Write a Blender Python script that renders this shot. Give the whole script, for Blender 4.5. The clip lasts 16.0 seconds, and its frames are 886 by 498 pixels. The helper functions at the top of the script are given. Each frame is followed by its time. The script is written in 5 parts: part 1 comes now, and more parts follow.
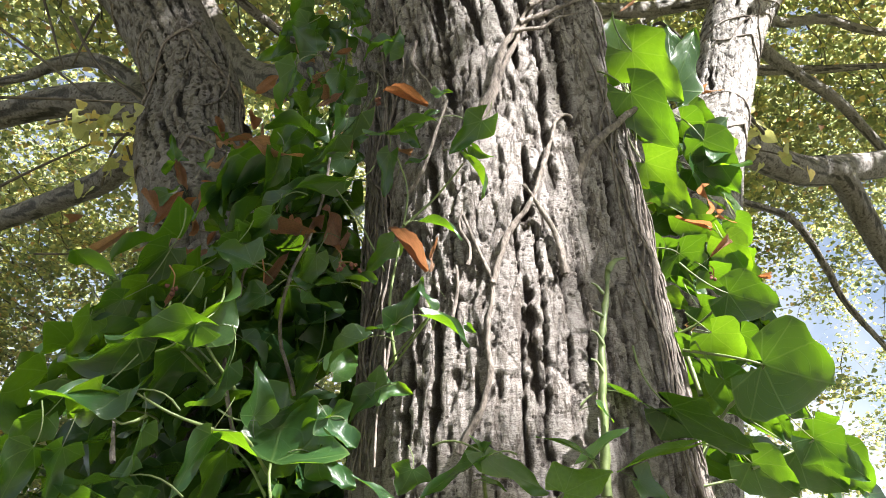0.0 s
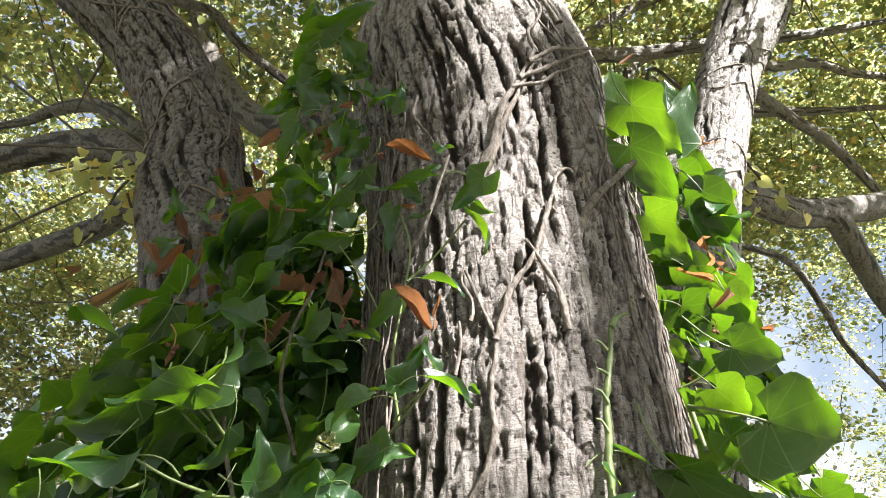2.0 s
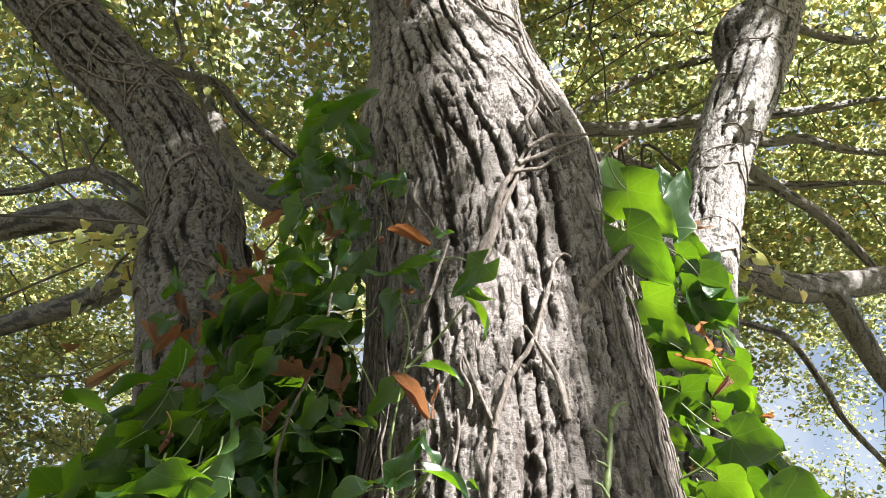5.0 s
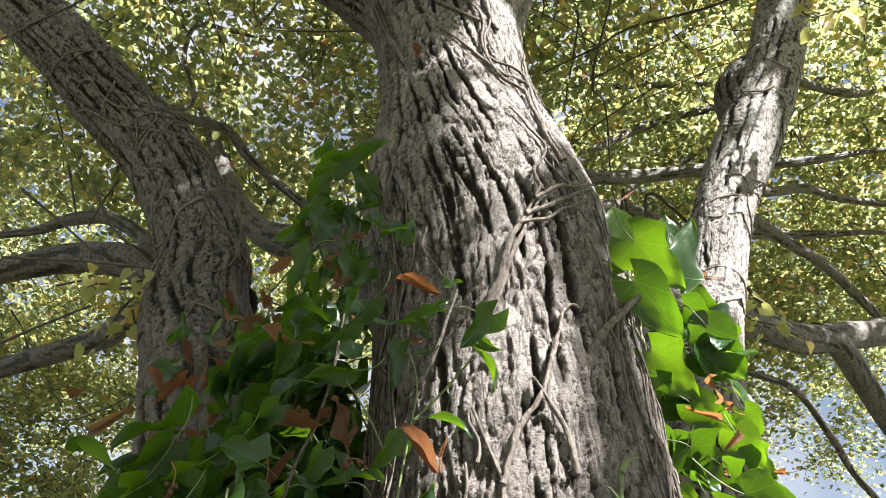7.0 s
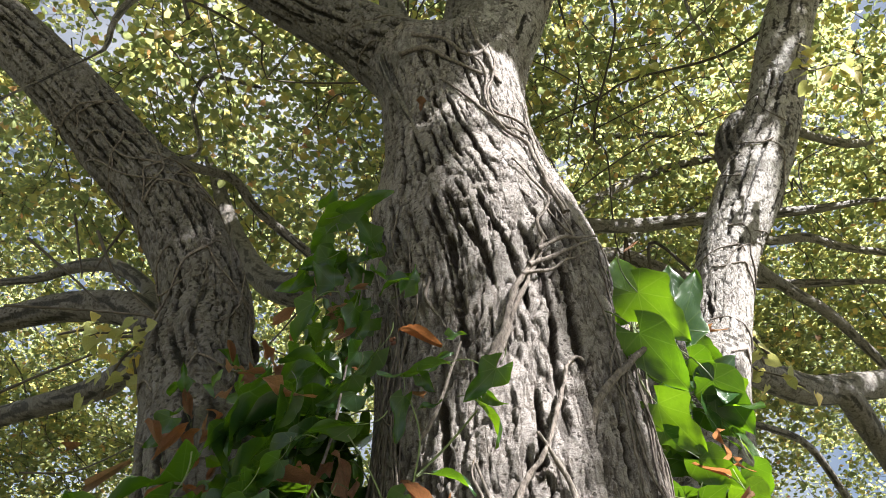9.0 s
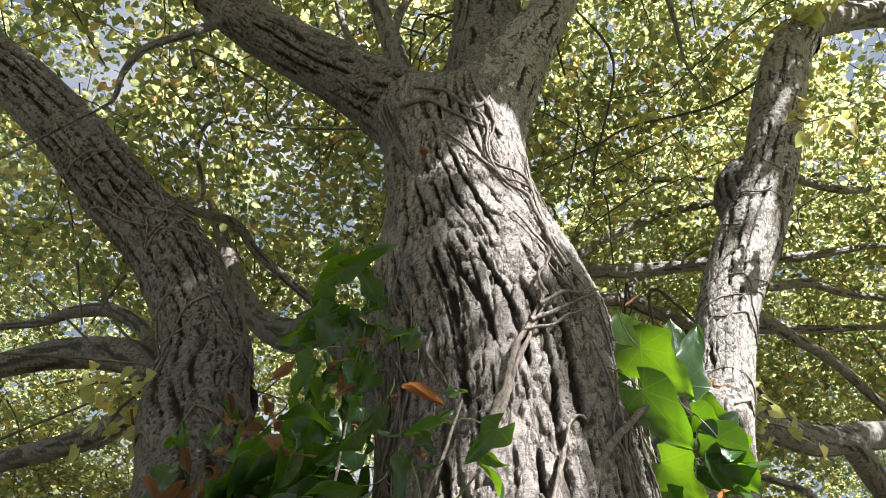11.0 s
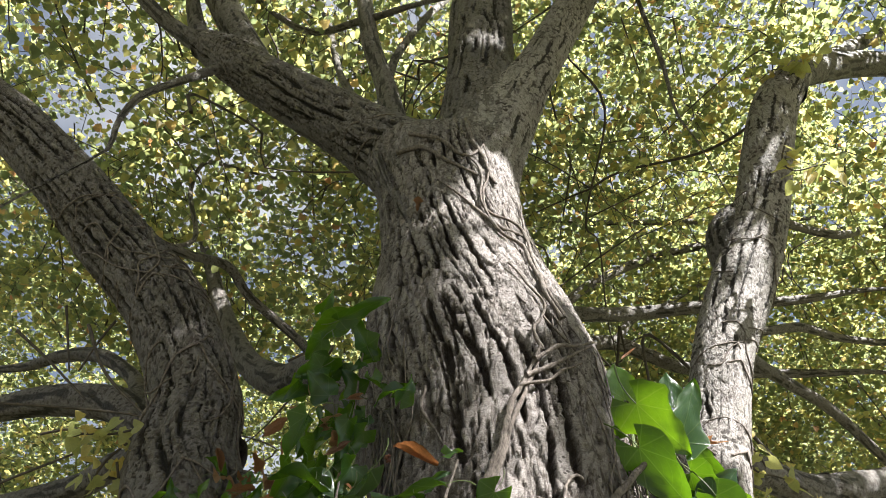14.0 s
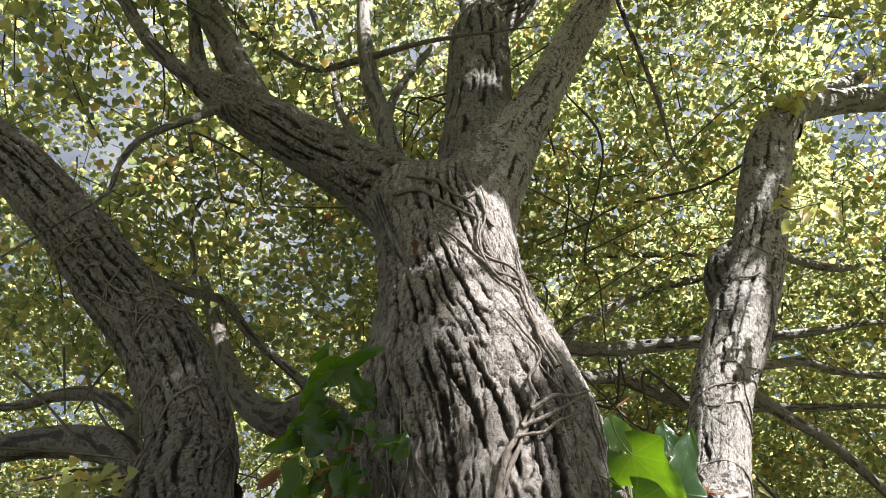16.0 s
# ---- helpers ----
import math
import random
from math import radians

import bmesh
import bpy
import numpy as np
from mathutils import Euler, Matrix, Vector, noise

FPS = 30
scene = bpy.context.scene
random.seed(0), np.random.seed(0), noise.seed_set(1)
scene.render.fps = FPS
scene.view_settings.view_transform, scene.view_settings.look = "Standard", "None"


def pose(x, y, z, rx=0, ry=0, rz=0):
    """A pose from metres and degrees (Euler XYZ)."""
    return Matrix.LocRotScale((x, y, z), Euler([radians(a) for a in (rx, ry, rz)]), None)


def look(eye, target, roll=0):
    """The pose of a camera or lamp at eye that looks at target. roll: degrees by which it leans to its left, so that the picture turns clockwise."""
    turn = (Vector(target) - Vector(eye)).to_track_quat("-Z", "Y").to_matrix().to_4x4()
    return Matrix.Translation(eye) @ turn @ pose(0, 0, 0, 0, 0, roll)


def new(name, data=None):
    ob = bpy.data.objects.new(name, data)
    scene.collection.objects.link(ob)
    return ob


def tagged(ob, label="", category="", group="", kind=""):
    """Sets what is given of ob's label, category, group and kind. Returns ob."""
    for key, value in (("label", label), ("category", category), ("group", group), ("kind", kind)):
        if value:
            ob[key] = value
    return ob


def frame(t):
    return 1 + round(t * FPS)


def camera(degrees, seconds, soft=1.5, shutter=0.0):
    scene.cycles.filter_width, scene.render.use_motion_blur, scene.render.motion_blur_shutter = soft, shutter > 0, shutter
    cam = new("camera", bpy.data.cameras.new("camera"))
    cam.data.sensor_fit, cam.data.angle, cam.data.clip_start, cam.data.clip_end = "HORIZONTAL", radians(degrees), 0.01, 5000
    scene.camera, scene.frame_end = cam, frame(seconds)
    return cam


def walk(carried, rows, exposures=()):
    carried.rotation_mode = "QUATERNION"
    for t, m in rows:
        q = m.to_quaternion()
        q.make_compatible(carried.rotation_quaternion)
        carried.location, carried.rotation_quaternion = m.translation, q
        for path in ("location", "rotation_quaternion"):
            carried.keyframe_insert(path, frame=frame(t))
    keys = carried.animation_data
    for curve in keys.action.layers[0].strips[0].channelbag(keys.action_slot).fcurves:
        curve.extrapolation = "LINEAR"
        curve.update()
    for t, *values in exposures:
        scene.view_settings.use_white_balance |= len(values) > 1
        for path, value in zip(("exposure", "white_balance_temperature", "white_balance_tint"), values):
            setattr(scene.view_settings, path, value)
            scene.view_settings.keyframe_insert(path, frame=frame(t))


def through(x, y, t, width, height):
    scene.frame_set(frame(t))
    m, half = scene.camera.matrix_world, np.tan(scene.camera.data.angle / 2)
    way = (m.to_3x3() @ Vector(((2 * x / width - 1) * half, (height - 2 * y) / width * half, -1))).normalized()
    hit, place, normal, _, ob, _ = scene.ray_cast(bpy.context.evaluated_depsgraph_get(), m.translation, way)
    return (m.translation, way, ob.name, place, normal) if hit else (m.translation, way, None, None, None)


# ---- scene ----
cam = camera(66.0, 16.0, soft=0.5)
PATH = [
    (0, (0.025, 0.088, 1.55), (-0.011, 1.867, 2.462), 0.8),
    (0.5, (0.021, 0.087, 1.552), (-0.014, 1.856, 2.485), 0.8),
    (1, (0.016, 0.088, 1.556), (-0.018, 1.845, 2.512), 0.8),
    (1.5, (0.014, 0.084, 1.563), (-0.015, 1.827, 2.543), 0.7),
    (2, (0.017, 0.078, 1.571), (-0.008, 1.806, 2.577), 0.6),
    (2.5, (0.014, 0.075, 1.574), (-0.009, 1.787, 2.607), 0.6),
    (3, (0.011, 0.073, 1.576), (-0.01, 1.769, 2.636), 0.6),
    (3.5, (0.011, 0.07, 1.581), (-0.009, 1.75, 2.667), 0.6),
    (4, (0.014, 0.063, 1.587), (-0.005, 1.726, 2.699), 0.7),
    (6.5, (0.007, 0.055, 1.593), (-0.014, 1.625, 2.833), 1.9),
    (7, (0.004, 0.052, 1.595), (-0.021, 1.6, 2.86), 2.0),
    (7.5, (0.005, 0.048, 1.596), (-0.022, 1.575, 2.886), 2.2),
    (8, (0.005, 0.047, 1.595), (-0.025, 1.552, 2.913), 2.3),
    (8.5, (0.003, 0.049, 1.596), (-0.03, 1.53, 2.94), 2.4),
    (9, (0.003, 0.048, 1.6), (-0.034, 1.506, 2.968), 2.5),
    (11.5, (0.0, 0.025, 1.618), (-0.04, 1.382, 3.086), 3.1),
    (12, (0.0, 0.02, 1.625), (-0.035, 1.363, 3.107), 3.1),
    (12.5, (0.001, 0.014, 1.631), (-0.029, 1.345, 3.124), 3.1),
    (13, (-0.002, 0.017, 1.63), (-0.028, 1.335, 3.134), 3.0),
    (13.5, (-0.006, 0.019, 1.63), (-0.029, 1.324, 3.145), 2.8),
    (14, (-0.006, 0.015, 1.632), (-0.027, 1.305, 3.16), 2.7),
    (14.5, (-0.006, 0.008, 1.633), (-0.027, 1.281, 3.176), 2.7),
    (15, (-0.001, -0.003, 1.639), (-0.025, 1.254, 3.194), 2.8),
    (15.5, (-0.001, -0.013, 1.646), (-0.024, 1.229, 3.214), 2.7),
    (16, (0.002, -0.017, 1.649), (-0.024, 1.209, 3.229), 2.9),
]
walk(cam, [(t, look(eye, target, roll)) for t, eye, target, roll in PATH],
     [(0, 3.0), (4, 2.83), (9, 2.58), (12.5, 2.45), (16, 2.3)])

# ---- world, sun ----
SUN = Vector((0.53, -0.43, 0.73)).normalized()
world = bpy.data.worlds.new("sky")
scene.world = world
world.use_nodes = True
wn, wl = world.node_tree.nodes, world.node_tree.links
sky = wn.new("ShaderNodeTexSky")
sky.sky_type, sky.sun_disc = "NISHITA", False
sky.sun_elevation, sky.sun_rotation = math.asin(SUN.z), math.atan2(SUN.x, SUN.y)
cloud_noise = wn.new("ShaderNodeTexNoise")
cloud_noise.inputs["Scale"].default_value, cloud_noise.inputs["Detail"].default_value = 2.6, 6
cloud_ramp = wn.new("ShaderNodeValToRGB")
cloud_ramp.color_ramp.elements[0].position, cloud_ramp.color_ramp.elements[1].position = 0.42, 0.62
cloud_ramp.color_ramp.elements[0].color = (0.16, 0.16, 0.16, 1)
cloud_mix = wn.new("ShaderNodeMix")
cloud_mix.data_type = "RGBA"
cloud_mix.inputs["B"].default_value = (7.0, 7.2, 7.5, 1)
wc = wn.new("ShaderNodeTexCoord")
wl.new(wc.outputs["Generated"], cloud_noise.inputs["Vector"])
wl.new(cloud_noise.outputs["Fac"], cloud_ramp.inputs["Fac"])
wl.new(cloud_ramp.outputs["Color"], cloud_mix.inputs["Factor"])
wl.new(sky.outputs["Color"], cloud_mix.inputs["A"])
wl.new(cloud_mix.outputs["Result"], wn["Background"].inputs["Color"])
wn["Background"].inputs["Strength"].default_value = 0.024
sun = new("sun", bpy.data.lights.new("sun", "SUN"))
sun.data.energy, sun.data.angle, sun.data.color = 5.0, radians(0.55), (1.0, 0.97, 0.92)
sun.matrix_world = look(SUN * 30, (0, 0, 0))


# ---- materials ----
class Nodes:
    """A node material, written in short lines."""

    def __init__(self, name):
        self.m = bpy.data.materials.new(name)
        self.m.use_nodes = True
        self.t = self.m.node_tree
        self.bsdf = self.t.nodes["Principled BSDF"]
        self.out = self.t.nodes["Material Output"]

    def add(self, kind, **values):
        n = self.t.nodes.new("ShaderNode" + kind)
        for k, v in values.items():
            n.inputs[k.replace("_", " ")].default_value = v
        return n

    def link(self, a, b):
        self.t.links.new(a, b)

    def coords(self, scale=(1, 1, 1), kind="Object"):
        c, m = self.add("TexCoord"), self.add("Mapping", Scale=scale)
        self.link(c.outputs[kind], m.inputs["Vector"])
        return m.outputs["Vector"]

    def noise(self, vec, scale, detail=4, rough=0.6):
        n = self.add("TexNoise", Scale=scale, Detail=detail, Roughness=rough)
        self.link(vec, n.inputs["Vector"])
        return n.outputs["Fac"]

    def ramp(self, fac, *stops):
        r = self.add("ValToRGB")
        e = r.color_ramp.elements
        while len(e) < len(stops):
            e.new(0.5)
        for k, (p, c) in zip(e, stops):
            k.position, k.color = p, (*c, 1) if not isinstance(c, (int, float)) else (c, c, c, 1)
        self.link(fac, r.inputs["Fac"])
        return r.outputs["Color"]

    def mix(self, fac, a, b, blend="MIX"):
        n = self.t.nodes.new("ShaderNodeMix")
        n.data_type, n.blend_type = "RGBA", blend
        for v, key in ((fac, "Factor"), (a, "A"), (b, "B")):
            if isinstance(v, bpy.types.NodeSocket):
                self.link(v, n.inputs[key])
            else:
                n.inputs[key].default_value = v if key == "Factor" else (*v, 1)
        return n.outputs["Result"]

    def math(self, op, a, b=0.0, c=0.0):
        n = self.t.nodes.new("ShaderNodeMath")
        n.operation = op
        for v, k in ((a, 0), (b, 1), (c, 2)):
            if isinstance(v, bpy.types.NodeSocket):
                self.link(v, n.inputs[k])
            else:
                n.inputs[k].default_value = v
        return n.outputs[0]

    def bump(self, height, strength, distance, after=None):
        n = self.add("Bump", Strength=strength, Distance=distance)
        self.link(height, n.inputs["Height"])
        if after is not None:
            self.link(after, n.inputs["Normal"])
        return n.outputs["Normal"]

    def done(self, colour=None, rough=0.8, normal=None, specular=None):
        b = self.bsdf
        if colour is not None:
            self.link(colour, b.inputs["Base Color"])
        if isinstance(rough, bpy.types.NodeSocket):
            self.link(rough, b.inputs["Roughness"])
        else:
            b.inputs["Roughness"].default_value = rough
        if specular is not None:
            b.inputs["Specular IOR Level"].default_value = specular
        if normal is not None:
            self.link(normal, b.inputs["Normal"])
        return self.m


def bark_material(name, pits, pale, deep, pore_scale, cut):
    """Bark: pale plates with dark pores and fine cross wrinkles, brown cork in the fissures, the shade of wrinkles and
    fissures painted in; the mesh says which is which.
    """
    n = Nodes(name)
    v = n.coords()
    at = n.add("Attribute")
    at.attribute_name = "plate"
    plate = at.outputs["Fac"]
    broad = n.noise(v, 5.0, 4)
    fine = n.noise(v, 75.0, 6, 0.7)
    grit = n.noise(n.coords((1, 1, 1.6)), 380.0, 4, 0.75)
    pick = n.noise(v, 9.0, 2)
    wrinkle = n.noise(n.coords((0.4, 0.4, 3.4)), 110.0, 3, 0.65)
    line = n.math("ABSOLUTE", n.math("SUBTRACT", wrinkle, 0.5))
    pore = n.add("TexVoronoi", Scale=pore_scale, Randomness=1.0)
    n.link(n.coords((1, 1, 1.3)), pore.inputs["Vector"])
    hole = n.ramp(pore.outputs["Distance"], (pits * 0.72, 1.0), (pits, 0.0))
    colour = n.ramp(broad, (0.3, tuple(c * 0.72 for c in pale)), (0.5, pale), (0.72, tuple(min(1, c * 1.12) for c in pale)))
    moss = n.ramp(n.noise(v, 3.1, 5, 0.7), (0.58, 0.0), (0.75, 1.0))
    colour = n.mix(n.math("MULTIPLY", moss, 0.4), colour, (0.17, 0.17, 0.085))
    colour = n.mix(n.ramp(fine, (0.36, 0.5), (0.48, 0.0)), colour, tuple(c * q for c, q in zip(pale, (0.42, 0.37, 0.33))))
    colour = n.mix(n.ramp(grit, (0.4, 0.65), (0.48, 0.0)), colour, tuple(c * 0.28 for c in pale))
    # dark lines along the wrinkles stand in for their small shadows
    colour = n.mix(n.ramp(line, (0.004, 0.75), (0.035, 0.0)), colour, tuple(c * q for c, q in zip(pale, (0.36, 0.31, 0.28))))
    streak = n.noise(n.coords((1, 1, 0.22)), 85.0, 4, 0.7)
    colour = n.mix(n.ramp(streak, (0.41, 0.75), (0.445, 0.0)), colour, (0.075, 0.055, 0.045))
    hole = n.math("MULTIPLY", hole, n.ramp(pick, (0.43, 0.0), (0.5, 1.0)))
    colour = n.mix(n.math("MULTIPLY", hole, 0.9), colour, (0.035, 0.025, 0.02))
    # brown cork, darkened further as painted shade inside the fissures
    shaded_cork = n.ramp(fine, (0.3, tuple(c * 0.6 for c in deep)), (0.65, deep))
    colour = n.mix(n.ramp(plate, (cut[0], 0.0), (cut[1], 1.0)), shaded_cork, colour)
    crack = n.add("TexVoronoi", Scale=30.0, Randomness=1.0)
    crack.feature = "DISTANCE_TO_EDGE"
    bent = n.add("VectorMath")
    bent.operation = "ADD"
    shake = n.add("TexNoise", Scale=40.0, Detail=3.0)
    n.link(n.coords((1, 1, 0.45)), bent.inputs[0])
    scaled = n.add("VectorMath")
    scaled.operation = "SCALE"
    scaled.inputs["Scale"].default_value = 0.03
    n.link(shake.outputs["Color"], scaled.inputs[0])
    n.link(scaled.outputs[0], bent.inputs[1])
    n.link(bent.outputs[0], crack.inputs["Vector"])
    gap = n.ramp(crack.outputs["Distance"], (0.0, 0.0), (0.07, 1.0))
    colour = n.mix(n.math("MULTIPLY", n.math("SUBTRACT", 1.0, gap), 0.45), colour, (0.075, 0.055, 0.042))
    nrm = n.bump(wrinkle, 0.9, 0.005)
    nrm = n.bump(fine, 1.0, 0.006, nrm)
    nrm = n.bump(gap, 0.8, 0.005, nrm)
    nrm = n.bump(grit, 0.9, 0.004, nrm)
    nrm = n.bump(n.math("MULTIPLY", hole, -1.0), 0.5, 0.003, nrm)
    return n.done(colour, n.ramp(fine, (0.3, 0.75), (0.7, 0.55)), nrm, 0.45)


def leaf_material(name, stops, glow, rough, veins=0.0, share=0.45, vein_colour=(0.3, 0.42, 0.12), spots=0.0):
    """A leaf: gloss above, light that comes through, colours that vary from leaf to leaf, veins from the stalk."""
    n = Nodes(name)
    if veins:
        pick = n.add("ObjectInfo").outputs["Random"]
    else:
        pick = n.add("NewGeometry").outputs["Random Per Island"]
    colour = n.ramp(pick, *stops)
    blotch = n.noise(n.coords(), 14.0, 4)
    colour = n.mix(n.ramp(blotch, (0.35, 0.35), (0.65, 0.0)), colour, (0.02, 0.05, 0.012), "MIX")
    through = n.mix(1.0, colour, glow, "MULTIPLY")
    nrm = None
    if veins:
        uv = n.add("UVMap")
        sep = n.add("SeparateXYZ")
        n.link(uv.outputs["UV"], sep.inputs["Vector"])
        u, w = sep.outputs["X"], sep.outputs["Y"]
        angle = n.math("ARCTAN2", n.math("ABSOLUTE", u), n.math("ADD", w, 0.001))
        reach = n.math("SQRT", n.math("ADD", n.math("MULTIPLY", u, u), n.math("MULTIPLY", w, w)))
        off = n.math("MULTIPLY", n.math("PINGPONG", angle, 0.36), reach)
        branch = n.math("PINGPONG", n.math("ADD", n.math("MULTIPLY", reach, 1.0), n.math("MULTIPLY", angle, 0.35)), 0.075)
        line = n.ramp(off, (0.004, 1.0), (0.014, 0.0))
        thin = n.ramp(branch, (0.0015, 0.5), (0.006, 0.0))
        vein = n.math("MAXIMUM", line, thin)
        colour = n.mix(n.math("MULTIPLY", vein, veins), colour, vein_colour)
        through = n.mix(n.math("MULTIPLY", vein, veins * 0.8), through, tuple(c * 0.9 for c in vein_colour))
        rim = n.add("Attribute")
        rim.attribute_name = "rim"
        colour = n.mix(n.math("MULTIPLY", rim.outputs["Fac"], 0.2), colour, tuple(min(1, c * 1.15) for c in vein_colour))
        nrm = n.bump(vein, 0.3, 0.002)
        nrm = n.bump(n.noise(n.coords(), 60.0, 3), 0.15, 0.002, nrm)
    if spots:
        dot = n.ramp(n.noise(n.coords(), 160.0, 3), (0.60, 0.0), (0.66, 1.0))
        colour = n.mix(n.math("MULTIPLY", dot, spots), colour, (0.05, 0.018, 0.01))
        through = n.mix(n.math("MULTIPLY", dot, spots), through, (0.05, 0.012, 0.004))
        nrm = n.bump(n.noise(n.coords(), 60.0, 4), 0.9, 0.012)
    n.done(colour, rough, nrm, 0.5)
    t = n.add("BsdfTranslucent")
    n.link(through, t.inputs["Color"])
    m = n.add("MixShader", Fac=share)
    n.link(n.bsdf.outputs[0], m.inputs[1])
    n.link(t.outputs[0], m.inputs[2])
    n.link(m.outputs[0], n.out.inputs["Surface"])
    return n.m


def plain_material(name, a, b, scale=20.0, rough=0.75, relief=0.004, stretch=(1, 1, 1)):
    n = Nodes(name)
    v = n.coords(stretch)
    f = n.noise(v, scale, 5, 0.65)
    return n.done(n.ramp(f, (0.32, a), (0.68, b)), rough, n.bump(f, 0.6, relief))


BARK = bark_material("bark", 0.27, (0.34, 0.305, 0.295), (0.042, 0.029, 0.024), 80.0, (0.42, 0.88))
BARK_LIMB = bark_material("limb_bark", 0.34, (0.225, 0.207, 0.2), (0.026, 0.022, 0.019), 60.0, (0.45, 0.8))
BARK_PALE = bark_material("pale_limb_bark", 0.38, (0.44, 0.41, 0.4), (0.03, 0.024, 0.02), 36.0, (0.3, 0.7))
TWIG = plain_material("twig_bark", (0.035, 0.028, 0.023), (0.10, 0.082, 0.068), 40.0, 0.85)
ROOT = plain_material("woody_ivy", (0.04, 0.03, 0.025), (0.22, 0.185, 0.165), 170.0, 0.85, 0.01, (1, 1, 0.5))
STALK = plain_material("green_stalk", (0.06, 0.09, 0.025), (0.15, 0.19, 0.065), 60.0, 0.5, 0.001)
IVY = leaf_material("ivy_leaf", ((0.0, (0.013, 0.036, 0.016)), (0.5, (0.02, 0.054, 0.021)), (1.0, (0.036, 0.082, 0.024))),
                    (8.2, 6.4, 0.45), 0.25, 0.12, 0.33)
LIME = leaf_material("lime_leaf", ((0.0, (0.085, 0.105, 0.055)), (0.5, (0.148, 0.165, 0.078)), (0.9, (0.25, 0.235, 0.09)), (0.985, (0.3, 0.22, 0.1)), (1.0, (0.26, 0.12, 0.07))),
                     (3.2, 3.1, 2.95), 0.42, 0.0, 0.64)
DRY = leaf_material("dried_leaf", ((0.0, (0.26, 0.12, 0.075)), (0.35, (0.42, 0.23, 0.14)), (0.7, (0.46, 0.2, 0.09)), (1.0, (0.55, 0.38, 0.25))),
                    (1.5, 1.2, 0.85), 0.7, 0.4, 0.3, (0.3, 0.16, 0.07), 0.6)
EARTH = plain_material("leafy_earth", (0.03, 0.034, 0.014), (0.085, 0.08, 0.035), 3.0, 0.95, 0.03)


# ---- helpers for building ----
def scatter(i, j, k, seed):
    """Numbers from 0 to 1 for whole-numbered cells."""
    h = (i.astype(np.int64) * 374761393 + j.astype(np.int64) * 668265263 + k.astype(np.int64) * 2147483647 + seed * 1274126177) & 0xFFFFFFFF
    h = ((h ^ (h >> 13)) * 1274126177) & 0xFFFFFFFF
    h = ((h ^ (h >> 16)) * 2246822519) & 0xFFFFFFFF
    return ((h ^ (h >> 15)) & 0xFFFFFF) / float(0x1000000)


def value_noise(q, seed=0):
    c = np.floor(q)
    f = q - c
    f = f * f * (3 - 2 * f)
    c = c.astype(np.int64)
    out = 0.0
    for a in (0, 1):
        for b in (0, 1):
            for d in (0, 1):
                w = np.where(a, f[:, 0], 1 - f[:, 0]) * np.where(b, f[:, 1], 1 - f[:, 1]) * np.where(d, f[:, 2], 1 - f[:, 2])
                out = out + w * scatter(c[:, 0] + a, c[:, 1] + b, c[:, 2] + d, seed)
    return out


def fractal(q, octaves=4, seed=0):
    total, size = 0.0, 0.5
    for n in range(octaves):
        total = total + size * value_noise(q * 2.0**n, seed + n)
        size *= 0.5
    return total / (1 - 0.5**octaves)


def cell_edges(q, seed=0):
    """How far each place is from the border between its two nearest cells."""
    c = np.floor(q).astype(np.int64)
    first, second, pick = np.full(len(q), 9.0), np.full(len(q), 9.0), np.zeros(len(q))
    for a in (-1, 0, 1):
        for b in (-1, 0, 1):
            for d in (-1, 0, 1):
                i, j, k = c[:, 0] + a, c[:, 1] + b, c[:, 2] + d
                p = np.stack([i + scatter(i, j, k, seed), j + scatter(i, j, k, seed + 7), k + scatter(i, j, k, seed + 13)], 1)
                r = np.sqrt(((p - q) ** 2).sum(1))
                second = np.minimum(second, np.maximum(first, r))
                pick = np.where(r < first, scatter(i, j, k, seed + 29), pick)
                first = np.minimum(first, r)
    return second - first, pick


def ease(a, b, x):
    x = np.clip((x - a) / (b - a), 0, 1)
    return x * x * (3 - 2 * x)


def glide(points, step):
    """A smooth line through points (x, y, z, radius), sampled every step metres or so."""
    p = np.array(points, float)
    p = np.vstack([2 * p[0] - p[1], p, 2 * p[-1] - p[-2]])
    out = []
    for n in range(1, len(p) - 2):
        a, b, c, d = p[n - 1 : n + 3]
        count = max(2, int(np.linalg.norm(c[:3] - b[:3]) / (step if c[2] > 1.5 else step * 4)))
        u = np.arange(count)[:, None] / count
        out.append(0.5 * (2 * b + (c - a) * u + (2 * a - 5 * b + 4 * c - d) * u**2 + (3 * b - a - 3 * c + d) * u**3))
    out.append(p[-2:-1])
    line = np.vstack(out)
    line[:, 3] = np.maximum(line[:, 3], 0.0008)
    return line


def frames_along(line):
    """Two directions across the line at each of its places, turning as little as they can."""
    way = np.gradient(line[:, :3], axis=0)
    way /= np.linalg.norm(way, axis=1)[:, None]
    side = np.cross(way[0], (0.0, 1.0, 0.0) if abs(way[0][1]) < 0.9 else (1.0, 0, 0))
    across, beside = [], []
    for w in way:
        side = side - w * (side @ w)
        side /= np.linalg.norm(side)
        across.append(side)
        beside.append(np.cross(w, side))
    return np.array(across), np.array(beside)


